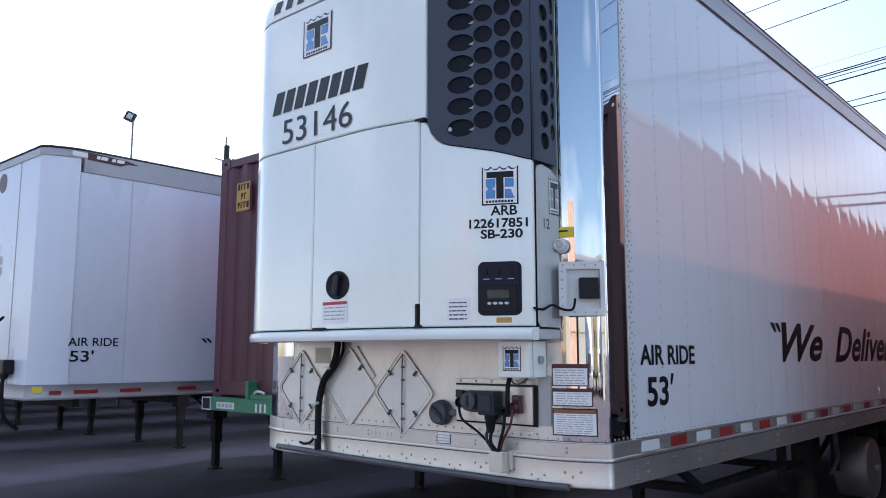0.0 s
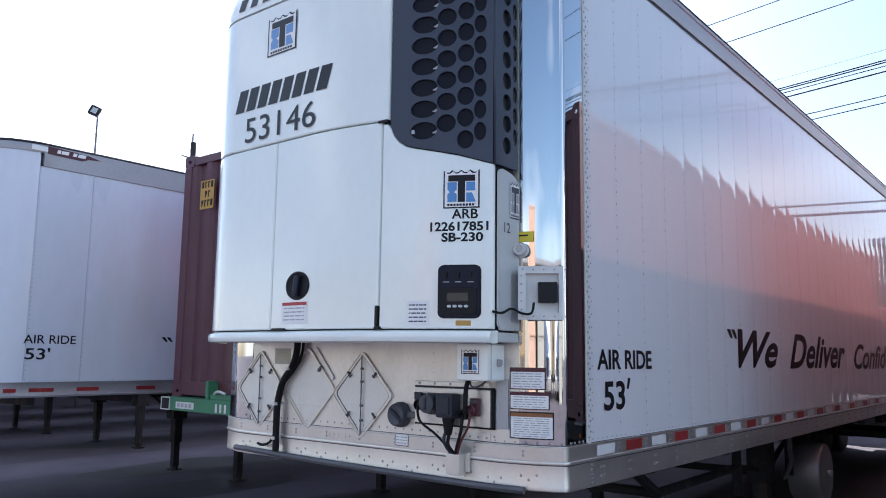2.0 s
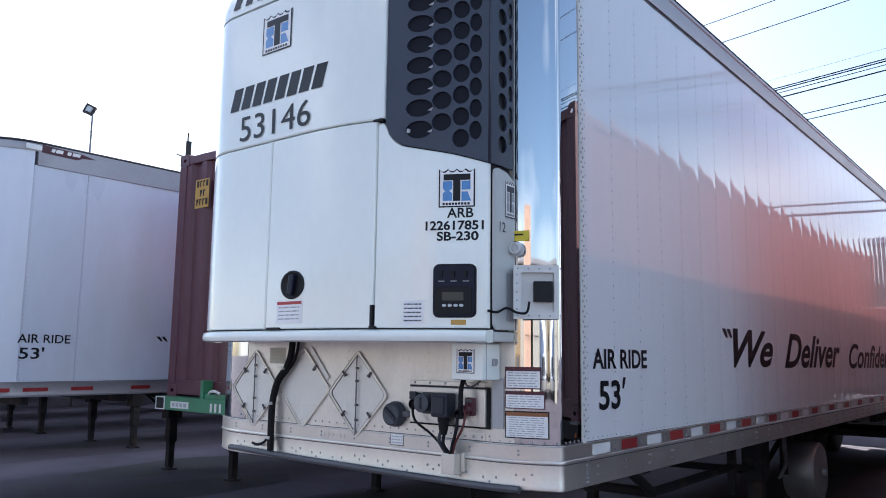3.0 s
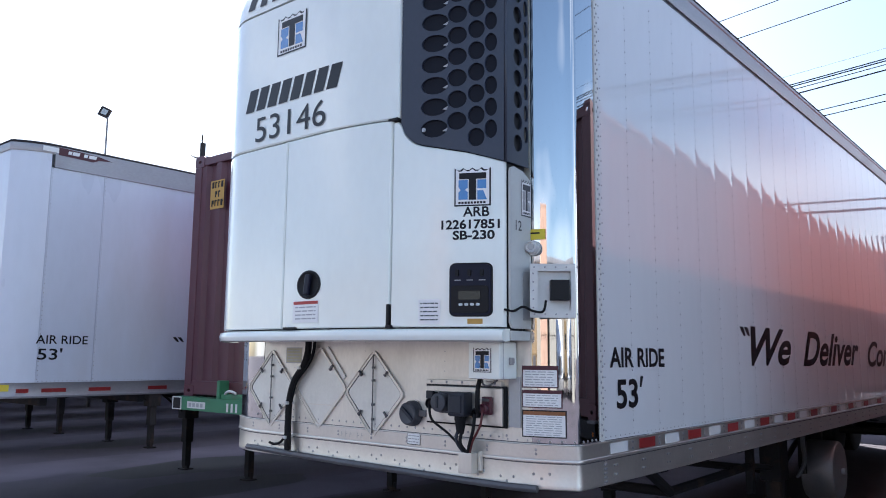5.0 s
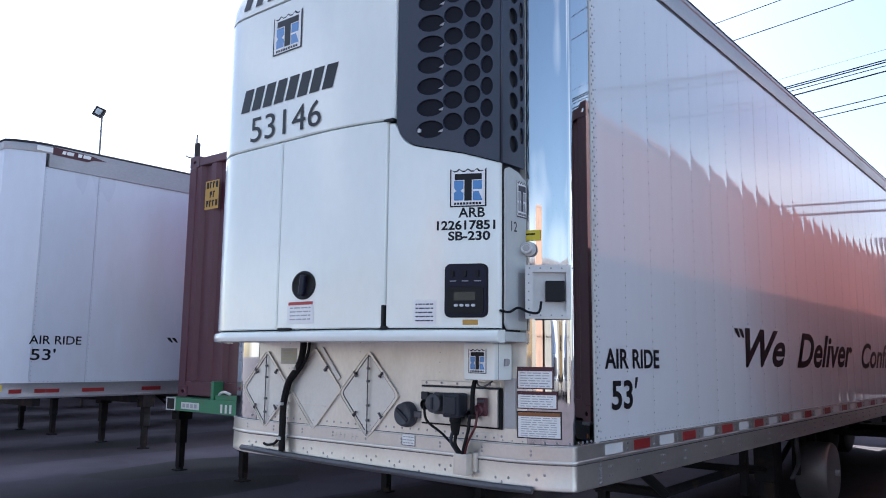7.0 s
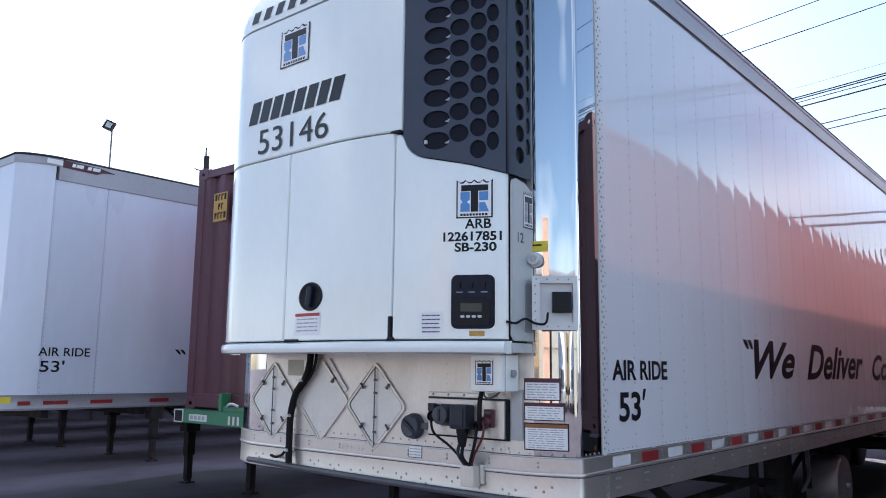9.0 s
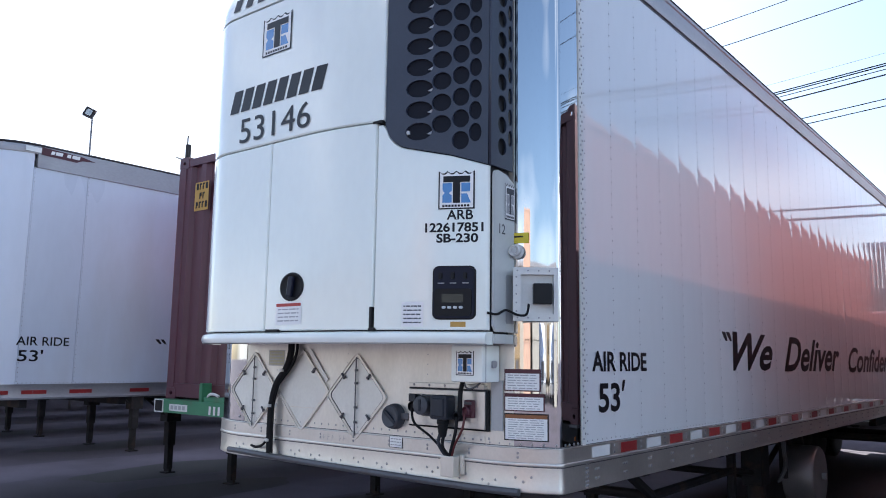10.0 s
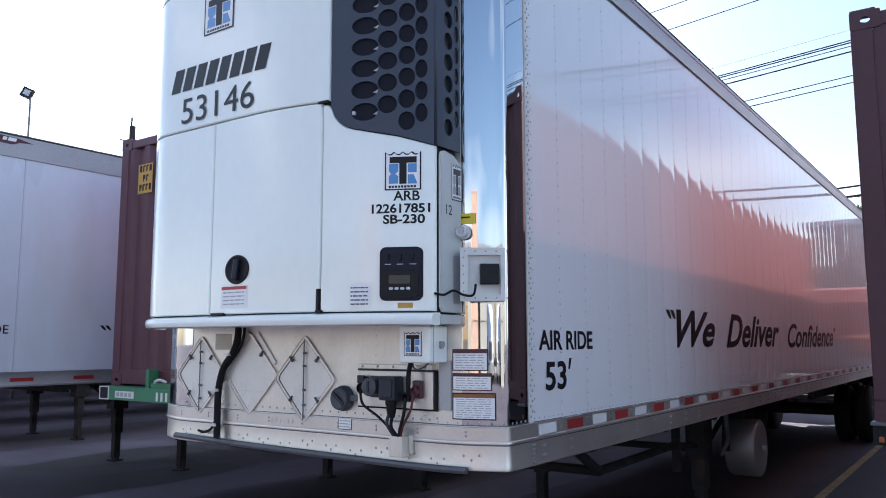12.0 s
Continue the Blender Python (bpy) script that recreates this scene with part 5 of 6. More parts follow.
def casting(at_left, at_front, at_foot, material):
    """The mesh of a corner block with oval holes; one for each of the eight corners and each paint."""
    key = (at_left, at_front, at_foot)
    if (key, material.name) in CASTINGS:
        return CASTINGS[key, material.name]
    if key in CASTINGS:
        out = CASTINGS[key].copy()
        out.materials.clear()
        out.materials.append(material)
        CASTINGS[key, material.name] = out
        return out
    bm = bmesh.new()
    oval = [(0.09 + 0.03 * math.cos(a * math.tau / 14), 0.06 + 0.02 * math.sin(a * math.tau / 14)) for a in range(14)]
    for face in range(2):
        me = flat_from_curve([rounded(0, 0.178, 0, 0.12, 0.012, 3), oval], 0.02)
        for v in me.vertices:
            u, w, d = v.co
            if face == 0:
                v.co = (u if at_left else 0.13 - u, (0.01 if at_front else 0.12) - d, w)
            else:
                q = 0.0215 + u * 0.87
                v.co = ((0.01 if at_left else 0.12) - d, q if at_front else 0.13 - q, w)
        bm.from_mesh(me)
    if at_foot:
        box(bm, 0.022, 0.128, 0.022, 0.128, 0.002, 0.02)
    else:
        me = flat_from_curve([rounded(0.001, 0.15, 0.001, 0.15, 0.01, 3), rounded(0.045, 0.12, 0.045, 0.13, 0.03, 4)], 0.012)
        for v in me.vertices:
            v.co = (v.co.x if at_left else 0.13 - v.co.x, v.co.y if at_front else 0.13 - v.co.y, 0.1265 + v.co.z)
        bm.from_mesh(me)
    out = mesh_of(bm, "corner_casting", material)
    CASTINGS[key] = CASTINGS[key, material.name] = out
    return out


def shipping_container(label, x0, y0, z0, length, height, material, width=2.438, nose=None, depth=0.048):
    nose = nose or material
    c = thing("shipping_container", label, "container", (x0, y0, z0), "containers")
    W, L, H = width, length, height
    for px in (0.0, W - 0.13):
        for py in (0.0, L - 0.13):
            part("corner_post", one_box(px, px + 0.13, py, py + 0.13, 0.12, H - 0.12, 0.01), material if py else nose, c)
            for pz in (0.0, H - 0.12):
                block = part_data("corner_casting", casting(px == 0, py == 0, pz == 0, material if py else nose), c, "cast corner block with oval hole")
                block.location = (px, py, pz)
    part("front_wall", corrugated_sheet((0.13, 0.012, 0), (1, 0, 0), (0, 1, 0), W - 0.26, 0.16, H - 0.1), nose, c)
    part("side_wall", corrugated_sheet((0.012, 0.13, 0), (0, 1, 0), (1, 0, 0), L - 0.26, 0.16, H - 0.08, depth), material, c)
    part("side_wall", corrugated_sheet((W - 0.012, 0.13, 0), (0, 1, 0), (-1, 0, 0), L - 0.26, 0.16, H - 0.08, depth), material, c)
    part("end_door", one_box(0.13, W - 0.13, L - 0.06, L - 0.02, 0.1, H - 0.1), material, c)
    part("roof", one_box(0.18, W - 0.18, 0.18, L - 0.18, H - 0.04, H - 0.02), material, c)
    part("floor", one_box(0.1, W - 0.1, 0.1, L - 0.1, 0.1, 0.16), material, c)
    for y in (0.004, L - 0.07):
        part("end_rail", one_box(0.13, W - 0.13, y, y + 0.066, H - 0.11, H - 0.02, 0.006), material if y > 1 else nose, c)
        part("end_rail", one_box(0.13, W - 0.13, y, y + 0.066, 0.02, 0.165, 0.006), material if y > 1 else nose, c)
    for x in (0.004, W - 0.07):
        part("side_rail", one_box(x, x + 0.066, 0.13, L - 0.13, H - 0.09, H - 0.025, 0.006), material, c)
        part("side_rail", one_box(x, x + 0.066, 0.13, L - 0.13, 0.01, 0.17, 0.006), material, c)
    return c


def chassis(label, x0, y0, top, length, material, bolster_y=0.0):
    ch = thing("container_chassis", label, "chassis", (x0, y0, 0), "chassis")
    W = 2.44
    bm = bmesh.new()
    # open-ended hollow front beam
    for z0, z1 in ((top - 0.138, top - 0.128), (top - 0.012, top - 0.002)):
        box(bm, -0.01, W + 0.01, bolster_y, bolster_y + 0.16, z0, z1)
    for ya in (bolster_y, bolster_y + 0.15):
        box(bm, -0.01, W + 0.01, ya, ya + 0.01, top - 0.128, top - 0.012)
    part("front_bolster", bm, material, ch)
    # Main beams are black to put the shade under the box into colour.
    for x in (0.75, 1.6):
        bm = bmesh.new()
        box(bm, x, x + 0.12, 1.4, length, top - 0.16, top - 0.14)
        box(bm, x, x + 0.12, 1.4, length, top - 0.42, top - 0.40)
        box(bm, x + 0.05, x + 0.07, 1.4, length, top - 0.40, top - 0.16)
        part("main_beam", bm, M["steel_dark"], ch)
    for y in (3.0, 6.0, 9.0, length - 0.3):
        part("cross_beam", one_box(0.05, W - 0.05, y, y + 0.12, top - 0.16, top - 0.01), material, ch)
    for x in (0.45, W - 0.45):
        landing_leg(ch, x, 3.0, top - 0.16)
    part("leg_crossbar", one_box(0.45, W - 0.45, 2.97, 3.03, 0.6, 0.66), M["steel_dark"], ch)
    axle_set(ch, 0.0, W, (length - 2.2, length - 0.95), 0.5)
    return ch


BX, BY, BZ, BH = -5.92, 1.785, 1.32, 2.67
box_left = shipping_container("maroon corrugated shipping container with yellow warning sign on chassis", BX, BY, BZ, 14.63, BH, M["maroon"])
ch_left = chassis("green painted container chassis with worn front beam", BX, BY - 0.12, BZ, 14.7, M["green"])
bm = bmesh.new()
box(bm, 0.785, 0.835, 0.0, 0.12, BZ - 0.004, BZ + 0.185, 0.01)
box(bm, 0.84, 1.5, 0.02, 0.11, BZ - 0.004, BZ + 0.05, 0.01)
part("twist_lock_stop", bm, M["green"], ch_left, "green steel stop on the front beam")
bm = bmesh.new()
tube(bm, [(0.9, 0.03, BZ + 0.05), (0.97, 0.0, BZ + 0.075), (1.04, 0.0, BZ + 0.082), (1.1, 0.02, BZ + 0.06)], 0.014, 7, 3)
part("lock_handle", bm, M["cap"], ch_left, "pale lock handle")
bm = bmesh.new()
for a in ((-0.008, 0.16, BZ - 0.138, BZ - 0.127), (-0.008, 0.16, BZ - 0.013, BZ - 0.002), (-0.008, 0.004, BZ - 0.127, BZ - 0.013), (0.15, 0.16, BZ - 0.127, BZ - 0.013)):
    box(bm, a[0], a[1], -0.008, 0.002, a[2], a[3])
rim = part("pocket_rim", bm, M["cap"], ch_left, "scraped pale rim of the beam pocket")
# Flat black plate in place of the shaded hollow of the beam.
part("pocket", one_box(0.004, 0.15, -0.004, 0.001, BZ - 0.127, BZ - 0.013), M["black"], ch_left, "black plate painting the shade inside a beam pocket")
bm = bmesh.new()
decal(bm, 0.27, 0.60, BZ - 0.115, BZ - 0.045, lambda u, v: Vector((u, -0.002, v)))
plate = part("number_plate", bm, M["cap"], ch_left, "pale plate with dark bars")
for k in range(4):
    bm = bmesh.new()
    decal(bm, 0.30 + k * 0.07, 0.35 + k * 0.07, BZ - 0.1, BZ - 0.06, lambda u, v: Vector((u, -0.004, v)))
    part("plate_bar", bm, M["print"], plate)
for k in range(3):
    bm = bmesh.new()
    decal(bm, 0.97 + k * 0.075, 1.005 + k * 0.075, BZ - 0.125, BZ - 0.04, lambda u, v: Vector((u, -0.002, v)))
    part("plate_bar", bm, M["cap"], ch_left)
sign = thing("warning_sign", "yellow warning sign with black bars on corrugated container", "sign", (-5.60, BY + 0.008, 3.357))
bm = bmesh.new()
box(bm, 0, 0.25, -0.004, 0.0, 0, 0.32)
part("sign_plate", bm, M["gold_vinyl"], sign)
r = random.Random(3)
for row, (z, n) in enumerate(((0.235, 4), (0.13, 2), (0.03, 4))):
    for k in range(n):
        u = 0.03 + (0.0 if n == 4 else 0.06) + k * 0.056
        bm = bmesh.new()
        box(bm, u, u + 0.017, -0.007, -0.004, z, z + 0.07)
        box(bm, u + 0.017, u + 0.036, -0.007, -0.004, z + r.choice((0.0, 0.028, 0.053)), z + 0.07)
        part("sign_bar", bm, M["letter"], sign)

RX, RY, RZ, RH = 1.232, 2.39, 1.286, 2.59
box_right = shipping_container("weathered red oxide shipping container with corrugated sides and painted-in nose shade on chassis", RX, RY, RZ, 12.19, RH, M["red_box"], nose=M["shaded_nose"], depth=0.026)
ch_right = chassis("dark container chassis with pale front corner and amber lamp", RX, RY - 0.05, RZ, 12.3, M["steel_dark"])
bm = bmesh.new()
box(bm, -0.02, 0.16, -0.02, 0.1, RZ - 0.022, RZ - 0.001, 0.004)
part("lock_plate", bm, M["steel_grey"], ch_right, "dull grey twist lock plate")
bm = bmesh.new()
box(bm, 0.02, 0.05, -0.02, 0.0, RZ - 0.12, RZ - 0.085, 0.008)
part("marker_lamp", bm, M["amber"], ch_right, "amber side marker lamp")


# ---- dry van trailers ----
def dry_van(label, x1, y0, z0, z_top, detailed=True):
    """A van trailer whose near side stands at x1 and whose nose stands at y0."""
    W, L, r = 2.59, 16.15, VAN_ALONG
    v = thing("van_trailer", label, "trailer", (x1, y0, 0), "van trailers")
    path = corner_path(-W, 0, 0, L)
    h_rail, h_top = 0.165, 0.26
    part("bottom_rail", sweep(path, [(-0.04, z0), (0.012, z0), (0.016, z0 + 0.02), (0.01, z0 + 0.03), (0.01, z0 + h_rail - 0.012), (0.016, z0 + h_rail), (-0.04, z0 + h_rail)]),
         M["van_rail"], v, "scuffed aluminium bottom rail", smooth=True)
    h_cap = 0.105
    part("roof_cap", sweep(path, [(-0.04, z_top - h_cap), (0.01, z_top - h_cap), (0.014, z_top - h_cap + 0.015), (0.014, z_top - 0.03), (0.008, z_top - 0.016), (-0.04, z_top - 0.014)]),
         M["van_rail"], v, "weathered grey roof cap", smooth=True)
    part("top_rail", one_box(-0.02, 0.02, r + 0.03, L, z_top - h_top, z_top - 0.016, 0.005), M["van_rail"], v, "weathered grey top rail")
    part("roof_edge", sweep(path, [(-0.04, z_top - 0.0135), (0.014, z_top - 0.0135), (0.018, z_top), (0.006, z_top + 0.012), (-0.04, z_top + 0.016)]), M["roof_dark"], v, smooth=True)
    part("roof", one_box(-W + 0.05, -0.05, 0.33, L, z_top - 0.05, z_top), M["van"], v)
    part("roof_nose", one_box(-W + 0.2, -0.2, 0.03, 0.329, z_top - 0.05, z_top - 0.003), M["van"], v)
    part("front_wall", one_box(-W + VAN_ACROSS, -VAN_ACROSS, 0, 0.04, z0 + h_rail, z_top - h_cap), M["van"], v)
    for side in (0, 1):
        bm = bmesh.new()
        rows = []
        for k in range(13):
            a = math.pi / 2 * k / 12
            cx, sg = (-VAN_ACROSS, 1) if side else (-W + VAN_ACROSS, -1)
            dx, dy = corner_turn(a)
            rows.append([bm.verts.new((cx + sg * (dx - o * math.sin(a)), dy + o * math.cos(a), z)) for o, z in ((0, z0 + h_rail), (0, z_top - h_cap), (0.03, z_top - h_cap), (0.03, z0 + h_rail))])
        for p, q in zip(rows, rows[1:]):
            for j in range(4):
                bm.faces.new((p[j], p[(j + 1) % 4], q[(j + 1) % 4], q[j]))
        bm.faces.new(rows[0][::-1])
        bm.faces.new(rows[-1])
        part("corner_panel", bm, M["van"], v, smooth=True)
    # side sheets, about 1.22 m wide, a hair apart
    y = r + 0.004
    k = 0
    widths = [0.62] + [2.44] * 7
    for w in widths:
        w = min(w, L - y - 0.01)
        if w < 0.1:
            break
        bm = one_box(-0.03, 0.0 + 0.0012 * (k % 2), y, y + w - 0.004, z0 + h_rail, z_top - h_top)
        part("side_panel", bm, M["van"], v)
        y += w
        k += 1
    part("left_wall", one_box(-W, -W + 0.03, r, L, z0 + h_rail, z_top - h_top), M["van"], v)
    part("rear_wall", one_box(-W + 0.03, -0.03, L - 0.05, L, z0 + h_rail, z_top - 0.06), M["van"], v)
    part("floor_deck", one_box(-W + 0.045, -0.045, 0.36, L - 0.02, z0 + 0.01, z0 + 0.12), M["steel_dark"], v)
    cm = mesh_of(one_box(-W + 0.05, -0.05, -0.04, 0.04, z0 - 0.09, z0 + 0.012), "crossmember", M["steel_dark"])
    for k in range(14):
        ob = part_data("crossmember", cm, v)
        ob.location = (0, 0.5 + k * 1.15, 0)
    for lx in (-0.5, -2.09):
        landing_leg(v, lx, 3.62, z0)
        bm = bmesh.new()
        tube(bm, [(lx, 3.62, 0.8), (lx, 3.0, z0)], 0.02, 6, 1)
        box(bm, lx - 0.1, lx + 0.1, 3.5, 3.74, 0.78, z0, 0.01)
        part("leg_brace", bm, M["steel_dark"], v)
    part("leg_crossbar", one_box(-2.09, -0.5, 3.57, 3.65, 0.92, 0.99), M["steel_dark"], v)
    axle_set(v, -W, 0, (12.9, 14.2))
    if detailed:
        spots = []
        for yy in (r + 0.018, r + 0.638, r + 3.078):
            for j in range(50):
                spots.append(((0.001, yy, z0 + h_rail + 0.03 + j * 0.05), (1, 0, 0)))
        for j in range(90):
            spots.append(((0.001, r + 0.03 + j * 0.045, z0 + h_rail + 0.012), (1, 0, 0)))
        rivets("side_rivets", spots, 0.0055, v, M["rivet"])
    return v


VX, VY, VZ, VT = -7.05, 0.30, 1.285, 4.105
van = dry_van("white dry van trailer with grey rails and black lettering", VX, VY, VZ, VT)


def on_van(y0, z0, off=0.004):
    return lambda u, v: Vector((off, y0 - VY + u, z0 + v))


lettering("lettering", "AIR RIDE", 0.575, 0.095, on_van(0.65, 1.87), M["letter"], van, bold=0.01)
lettering("lettering", "53'", 0.27, 0.128, on_van(0.675, 1.695), M["letter"], van, bold=0.012)
lettering("lettering", "\"", 0.16, 0.06, on_van(2.3, 1.92), M["letter"], van, shear=-0.5, bold=0.01)
for y0, w in ((0.48, 0.13), (0.745, 0.12), (0.868, 0.145), (1.27, 0.26), (2.0, 0.25), (2.78, 0.25)):
    part("reflective_strip", one_box(0.0105, 0.013, y0 - VY, y0 - VY + w, VZ + 0.058, VZ + 0.10), M["tape_red"], van, "faded red reflective tape")
bm = bmesh.new()
decal(bm, 0.35, 0.75, VZ + 0.075, VZ + 0.145, lambda u, v: Vector((corner_turn(u)[0] - VAN_ACROSS + 0.014, corner_turn(u)[1] - 0.006, v)), 4)
part("yellow_sticker", bm, M["yellow_vinyl"], van)
nameplate = thing("maker_plate", "dark red maker's strip with pale bars on trailer rail", "plate", (VX, 0.735, 3.985))
bm = bmesh.new()
prism(bm, [(0.0, 0.01), (0.40, 0.0), (0.47, 0.032), (0.63, 0.046), (0.46, 0.078), (0.0, 0.10)], 0.021, 0.025, lambda u, v, w: (w, u, v))
part("strip", bm, M["dark_red_vinyl"], nameplate)
for a, w in ((0.1, 0.04), (0.15, 0.08), (0.28, 0.045), (0.34, 0.09)):
    bm = bmesh.new()
    decal(bm, a, a + w, 0.035, 0.075, lambda u, v: Vector((0.0265, u, v)), 1, lean=0.01)
    part("name_bar", bm, M["white_vinyl"], nameplate)
patch = new("roof_patch", mesh_of(one_box(VX + 0.021, VX + 0.024, 0.56, 0.80, 4.015, 4.07, 0.001), "roof_patch", M["white_vinyl"]))
tagged(patch, "white repair patch on trailer roof rail", "patch")
# nose fittings of the van: round mark, seam, plug and lead
fit_van = thing("nose_fittings", "black plug, hanging lead and dark round mark on van nose", "plug", (VX, VY, 0))
bm = bmesh.new()
lathe(bm, [(0, 0.12), (0.003, 0.12)], (-1.25, 0, 3.83), (0, -1, 0), 24)
part("round_mark", bm, M["dark_red_vinyl"], fit_van)
part("seam_strip", one_box(-0.72, -0.70, -0.004, 0.0, VZ + 0.165, VT - 0.11), M["van_rail"], fit_van)
for z in (2.83, 2.70):
    bm = bmesh.new()
    decal(bm, -1.55, -1.10, z, z + 0.10, lambda u, v: Vector((u, -0.004, v)))
    part("mark_bar", bm, M["print"], fit_van, "faded grey bar of lettering")
bm = bmesh.new()
box(bm, -0.66, -0.5, -0.12, 0, 1.56, 1.72, 0.02)
box(bm, -0.8, -0.66, -0.08, 0, 1.5, 1.62, 0.02)
part("plug", bm, M["black"], fit_van)
bm = bmesh.new()
tube(bm, [(-0.56, -0.08, 1.58), (-0.55, -0.1, 1.4), (-0.56, -0.06, 1.1), (-0.57, 0.1, 0.95)], 0.022, 7)
tube(bm, [(-0.74, -0.05, 1.6), (-0.86, -0.1, 1.85), (-0.84, -0.1, 2.1), (-0.76, -0.06, 2.2)], 0.016, 7)
part("lead", bm, M["rubber"], fit_van)
van_2 = dry_van("plain white dry van trailer parked in the row", -11.6, 1.40, 1.285, VT, detailed=False)
copy_thing(van_2, pose(-15.4, 1.42, 0))
# Row extended with added vans to darken the background under the trailers.
for k in range(10):
    copy_thing(van_2, pose(-19.2 - 3.75 * k, 1.3 + 0.25 * (k % 3), 0))
# Second row, added to shade and cover the sunlit ground behind.
for k in range(18):
    x = -48.2 + 3.7 * k
    if not (-1.0 < x < 8.0 or -38.5 < x < -35.0):
        copy_thing(van_2, pose(x, 36.9 + 0.3 * (k % 2), 0, 0, 0, 180))
# Vans out of view on the right, added to block sky light.
copy_thing(van_2, pose(11.7, 2.4, 0))
copy_thing(van_2, pose(15.4, 1.8, 0))
copy_thing(van_2, pose(8.0, 2.0, 0))


# ---- overhead lines, lamp masts ----
LA, LB = Vector((-4.5, 20.47)), Vector((-0.83, 19.67))
LD = (LB - LA).normalized()


def line_point(s, z):
    p = LA + LD * s
    return Vector((p.x, p.y, z))


def utility_pole(s):
    p = line_point(s, 0)
    pole = thing("utility_pole", "tall weathered wooden utility pole with crossarms", "pole", p, "utility poles")
    bm = bmesh.new()
    lathe(bm, [(0, 0.17), (13.2, 0.11)], (0, 0.25, 0), (0, 0, 1), 14)
    part("shaft", bm, M["wood_pole"], pole, smooth=True)
    for z in (12.45, 9.7, 8.7):
        bm = bmesh.new()
        box(bm, -0.06, 0.06, -0.2, 0.2, z - 0.08, z, 0.01)
        part("crossarm", bm, M["wood_pole"], pole)


for s in (-32, 30):
    utility_pole(s)
for z, rr in ((12.50, 0.010), (11.73, 0.011), (10.06, 0.003), (9.77, 0.014), (9.71, 0.014), (9.61, 0.010), (9.46, 0.016), (8.80, 0.011), (8.61, 0.011), (5.82, 0.020), (5.56, 0.026)):
    bm = bmesh.new()
    pts = []
    for k in range(25):
        s = -32 + 62 * k / 24
        sag = 0.35 * (((s + 1) / 31) ** 2)
        pts.append(line_point(s, z + sag))
    tube(bm, pts, rr * 1.3, 5, 1)
    wire = new("overhead_wire", mesh_of(bm, "overhead_wire", M["rubber"]))
    tagged(wire, "dark overhead wire strung across the sky", "wire", group="overhead wires")

mast = thing("lamp_mast", "thin tall mast with a square floodlight on top", "lamp", (-24.05, 9.68, 0))
bm = bmesh.new()
lathe(bm, [(0, 0.05), (9.95, 0.03)], (0, 0, 0), (0, 0, 1), 12)
part("mast_pole", bm, M["steel_grey"], mast, smooth=True)
bm = bmesh.new()
mh = Matrix.Translation((-0.1, -0.06, 10.08)) @ Matrix.Rotation(radians(48), 4, "Z") @ Matrix.Rotation(radians(-6), 4, "X") @ Matrix.Rotation(radians(24), 4, "Y")
box(bm, -0.18, 0.18, -0.07, 0.06, -0.17, 0.17, 0.02, mh)
head = part("lamp_head", bm, M["steel_dark"], mast)
part("lamp_lens", one_box(-0.10, 0.10, -0.08, -0.07, -0.10, 0.10, m=mh), M["lamp_glass"], head)
post = thing("yard_post", "dark post with thin rod and small side arm", "post", (-20.0, 10.9, 0))
bm = bmesh.new()
lathe(bm, [(0, 0.09), (8.55, 0.09)], (0, 0, 0), (0, 0, 1), 10)
part("post_shaft", bm, M["steel_dark"], post)
bm = bmesh.new()
tube(bm, [(-0.04, 0, 8.5), (-0.06, 0, 8.65), (-0.05, 0, 8.85)], 0.025, 5, 1)
part("post_rod", bm, M["steel_dark"], post)
bm = bmesh.new()
tube(bm, [(-0.05, 0, 8.05), (-0.3, -0.1, 8.12), (-0.5, -0.1, 8.2)], 0.025, 5, 2)
part("post_arm", bm, M["steel_dark"], post)


# ---- distance: sheds, trucks across the yard, trees ----
def shed(label, x0, x1, y0, y1, h, doors, face):
    s = thing("warehouse", label, "building", ((x0 + x1) / 2, (y0 + y1) / 2, 0), "warehouses")
    hw, hd = (x1 - x0) / 2, (y1 - y0) / 2
    part("wall", one_box(-hw, hw, -hd, hd, 0, h), M["building"], s)
    part("roof", one_box(-hw - 0.3, hw + 0.3, -hd - 0.3, hd + 0.3, h, h + 0.35, 0.02), M["van_rail"], s)
    for k in range(doors):
        cx = -hw + (k + 0.5) * 2 * hw / doors
        y = face * hd
        d = part("dock_door", one_box(cx - 1.3, cx + 1.3, min(y, y + face * 0.06), max(y, y + face * 0.06), 1.2, 4.0), M["dock_door"], s)
        for j in range(6):
            part("door_slat", one_box(cx - 1.28, cx + 1.28, min(y + face * 0.06, y + face * 0.075), max(y + face * 0.06, y + face * 0.075), 1.25 + j * 0.45, 1.64 + j * 0.45), M["dock_door"], d)
        part("dock_bumper", one_box(cx - 1.4, cx + 1.4, min(y, y + face * 0.2), max(y, y + face * 0.2), 0.9, 1.15), M["rubber"], s)
    return s


shed("long pale warehouse with dock doors across the yard", -45, 40, -52, -40, 7.0, 16, 1)
shed("low pale warehouse behind the trailers", 8, 60, 55, 70, 6.5, 9, -1)
# Narrow building added out of view, sized to fill the side's reflection.
shed("narrow pale building, unseen, added for the trailer side's reflection", 2.6, 6.4, 44, 52, 8.0, 1, -1)
shed("grey warehouse far beyond the row", -90, -20, 62, 75, 6.0, 12, -1)


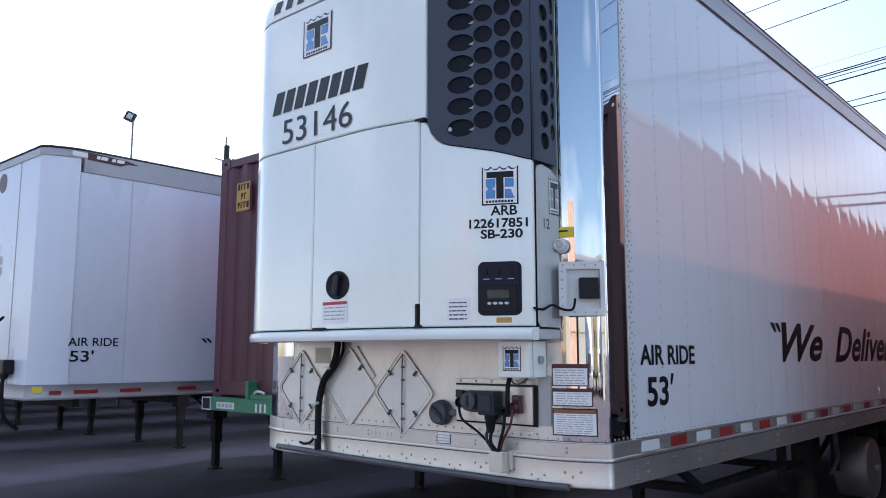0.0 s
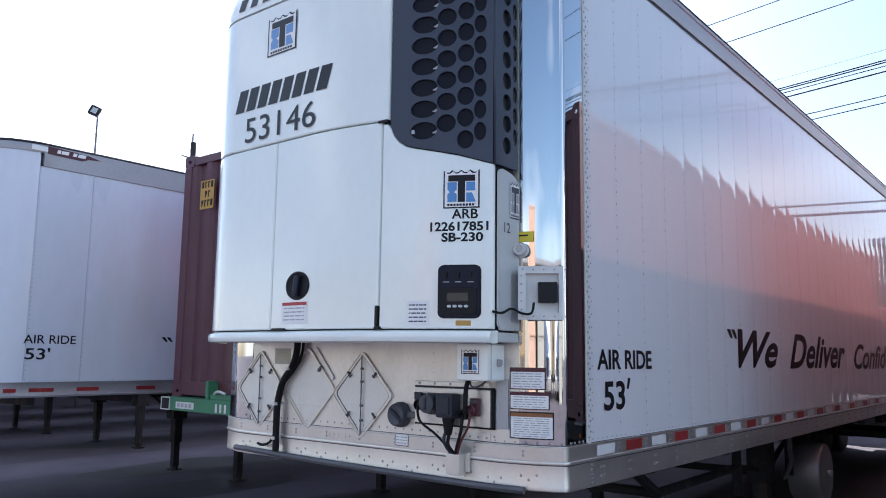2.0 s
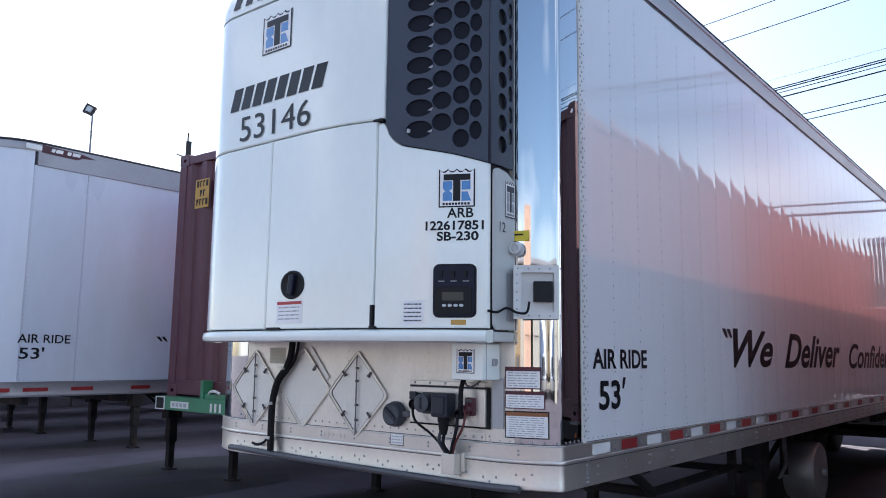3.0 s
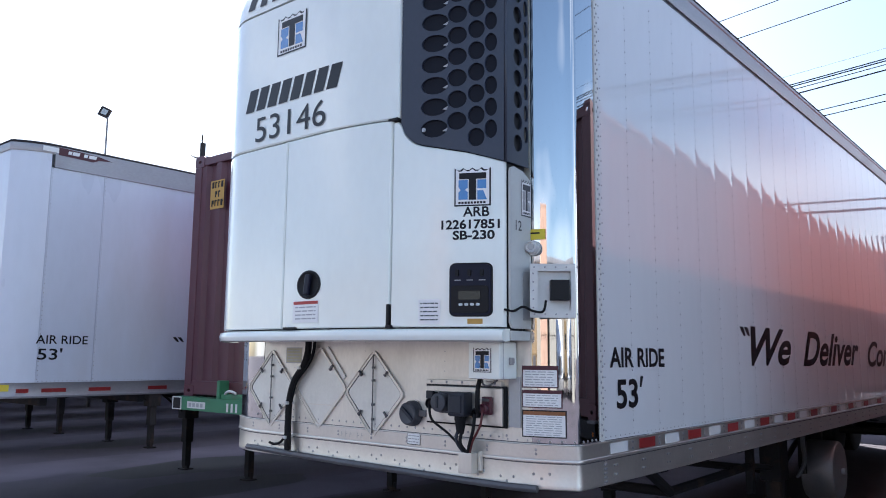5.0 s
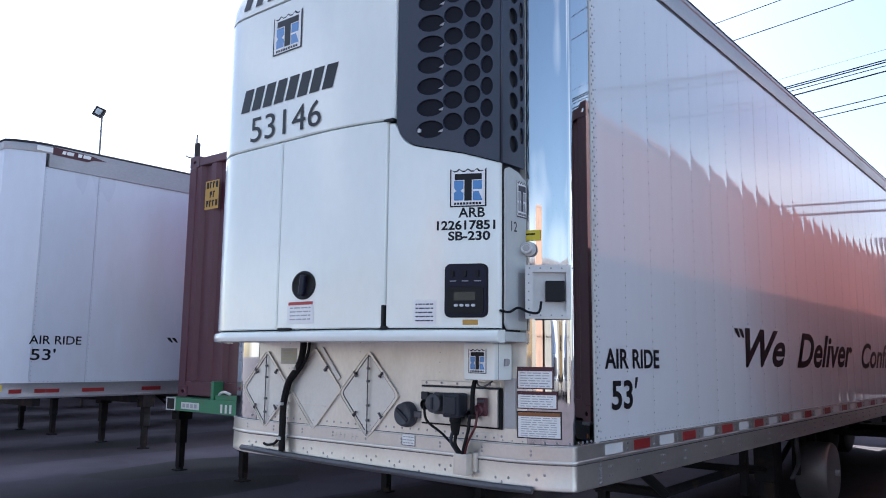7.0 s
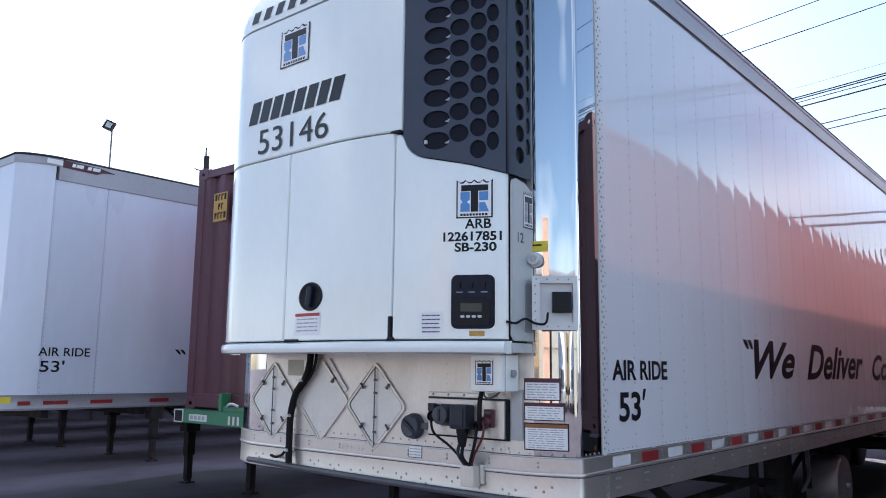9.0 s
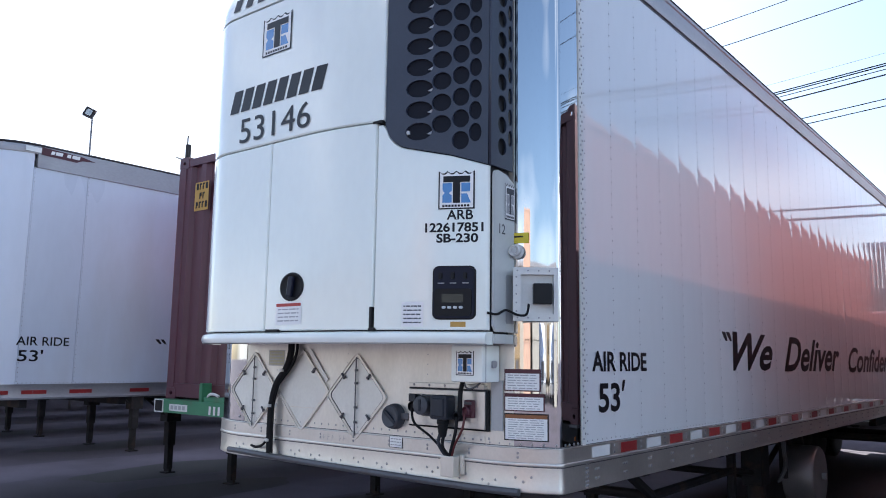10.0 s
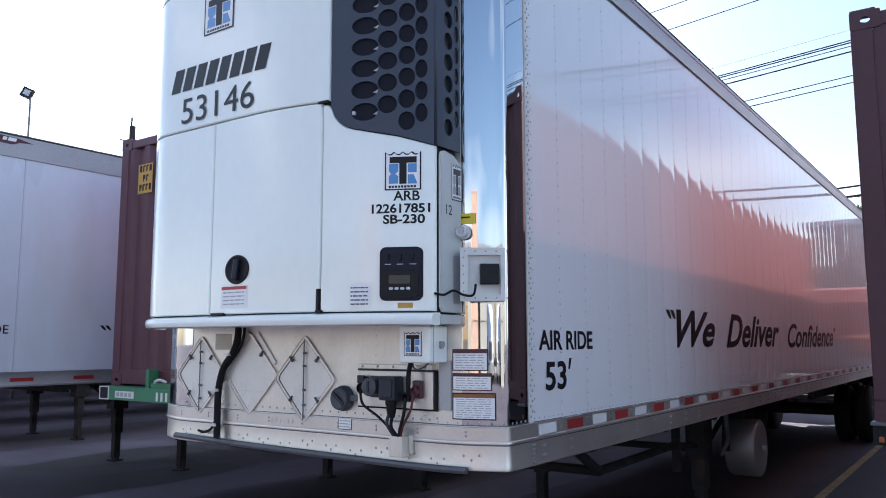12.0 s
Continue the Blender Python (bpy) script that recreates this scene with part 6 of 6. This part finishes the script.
def tractor(label, x, y, paint, group="tractors"):
    t = thing("truck_tractor", label, "truck", (x, y, 0), group)
    bm = bmesh.new()
    prism(bm, [(0.0, 0.9), (0.0, 1.9), (0.35, 2.0), (0.75, 2.95), (1.2, 3.35), (2.6, 3.5), (2.6, 0.9)], -1.15, 1.15, lambda u, v, w: (w, -u + 2.6, v))
    part("cab", bm, paint, t)
    part("windscreen", one_box(-0.95, 0.95, -0.02, 0.02, 0, 0.85, m=Matrix.Translation((0, 2.08, 2.05)) @ Matrix.Rotation(radians(23), 4, "X")), M["glass_dark"], t)
    for sx in (-1.16, 1.13):
        part("side_window", one_box(sx, sx + 0.03, 0.75, 1.65, 2.1, 2.8), M["glass_dark"], t)
    part("grille", one_box(-0.6, 0.6, 2.6, 2.64, 1.0, 1.8), M["steel_grey"], t)
    part("bumper", one_box(-1.2, 1.2, 2.55, 2.8, 0.4, 0.85, 0.04), M["alu_rail"], t)
    for sx in (-0.95, 0.85):
        part("headlight", one_box(sx - 0.15, sx + 0.25, 2.6, 2.65, 1.1, 1.3, 0.01), M["lamp_glass"], t)
    part("frame", one_box(-0.45, 0.45, -4.0, 1.8, 0.6, 0.95), M["steel_dark"], t)
    for y_ in (1.6, -2.2, -3.5):
        wheel_at(t, 1.2, y_, 1)
        wheel_at(t, -1.2, y_, -1)
    for sx in (-1.05, 1.05):
        bm = bmesh.new()
        cylinder(bm, (sx, -0.25, 0.9), (sx, -0.25, 3.9), 0.075)
        part("exhaust_stack", bm, M["chrome"], t)
    return t


for x, p, lab in ((-7.5, "van", "white truck tractor parked across the yard"), (-2.2, "orange_paint", "ochre truck tractor parked across the yard"),
                  (8.6, "van", "white truck tractor parked across the yard"), (12.5, "orange_paint", "ochre truck tractor parked across the yard")):
    tractor(lab, x, -31, M[p])
for fx, fy, paint, lab in ((2.2, 25.0, "red_box", "red truck tractor parked behind the row"), (5.3, 25.5, "van", "white truck tractor parked behind the row"),
                           (2.3, 31.0, "dock_door", "beige truck tractor parked behind the row")):
    facing = tractor(lab, fx, fy, M[paint])
    facing.matrix_world = pose(fx, fy, 0, 0, 0, 180)
# Two containers added out of view to cast shade on the ground behind.
shade_box = shipping_container("red shipping container, unseen, added behind the row to block sun", -6.94, 19.4, 0.0, 12.19, 2.59, M["red_box"])
copy_thing(shade_box, pose(-6.94, 19.4, 2.6))
# Stacks added out of view to give the polished corner its orange streaks.
stack = shipping_container("peach shipping container, unseen, added for the corner's reflection", 0.9, -39.0, 0.0, 12.19, 2.59, M["peach_box"])
for sz in (2.6, 5.2):
    copy_thing(stack, pose(0.9, -39.0, sz))
low_stack = shipping_container("beige shipping container, unseen, added for the corner's reflection", 4.3, -39.0, 0.0, 12.19, 2.59, M["dock_door"])
copy_thing(low_stack, pose(4.3, -39.0, 2.6))
# Added stack; the top tier is there to shade the reflected ground.
far_box = shipping_container("red shipping container added at the far yard edge, stacked to block sun", -1.0, 32.0, 0.0, 12.19, 2.6, M["red_box"])
for sz in (2.62, 5.24):
    copy_thing(far_box, pose(-1.0, 32.0, sz))


def tree(label, x, y, h, seed):
    t = thing("tree", label, "tree", (x, y, 0), "trees")
    r = random.Random(seed)
    bm = bmesh.new()
    lathe(bm, [(0, 0.26), (h * 0.3, 0.19), (h * 0.62, 0.1)], (0, 0, 0), (0, 0, 1), 10)
    for k in range(9):
        a = r.uniform(0, math.tau)
        z = h * r.uniform(0.28, 0.6)
        e = Vector((math.cos(a) * h * 0.22, math.sin(a) * h * 0.22, z + h * r.uniform(0.12, 0.3)))
        tube(bm, [(0, 0, z), (e.x * 0.5, e.y * 0.5, (z + e.z) / 2 + 0.1), e], 0.05, 5, 2)
    part("trunk", bm, M["bark"], t)
    vs, fs = [], []
    clumps = [(Vector((r.gauss(0, 0.15) * h, r.gauss(0, 0.15) * h, h * r.uniform(0.42, 0.95))), h * r.uniform(0.06, 0.13)) for _ in range(34)]
    for c, q in clumps:
        for _ in range(85):
            d = Vector((r.gauss(0, 1), r.gauss(0, 1), r.gauss(0, 0.8))).normalized() * q * r.random() ** 0.4
            p = c + d
            u = Vector((r.gauss(0, 1), r.gauss(0, 1), r.gauss(0, 1))).normalized()
            w = u.orthogonal().normalized()
            s = r.uniform(0.09, 0.17)
            b = len(vs)
            vs += [p - u * s, p + w * s * 0.5, p + u * s, p - w * s * 0.5]
            fs.append((b, b + 1, b + 2, b + 3))
    me = bpy.data.meshes.new("crown")
    me.from_pydata(vs, [], fs)
    me.materials.append(M["leaf"])
    part_data("crown", me, t, kind="stuff")
    return t


for k, (x, y, h) in enumerate(((-5.2, 46, 9.6), (-9, 50, 8.0), (-2.5, 52, 8.5), (14, 50, 9), (-48, 52, 10))):
    tree("leafy green tree behind the yard", x, y, h, 10 + k)
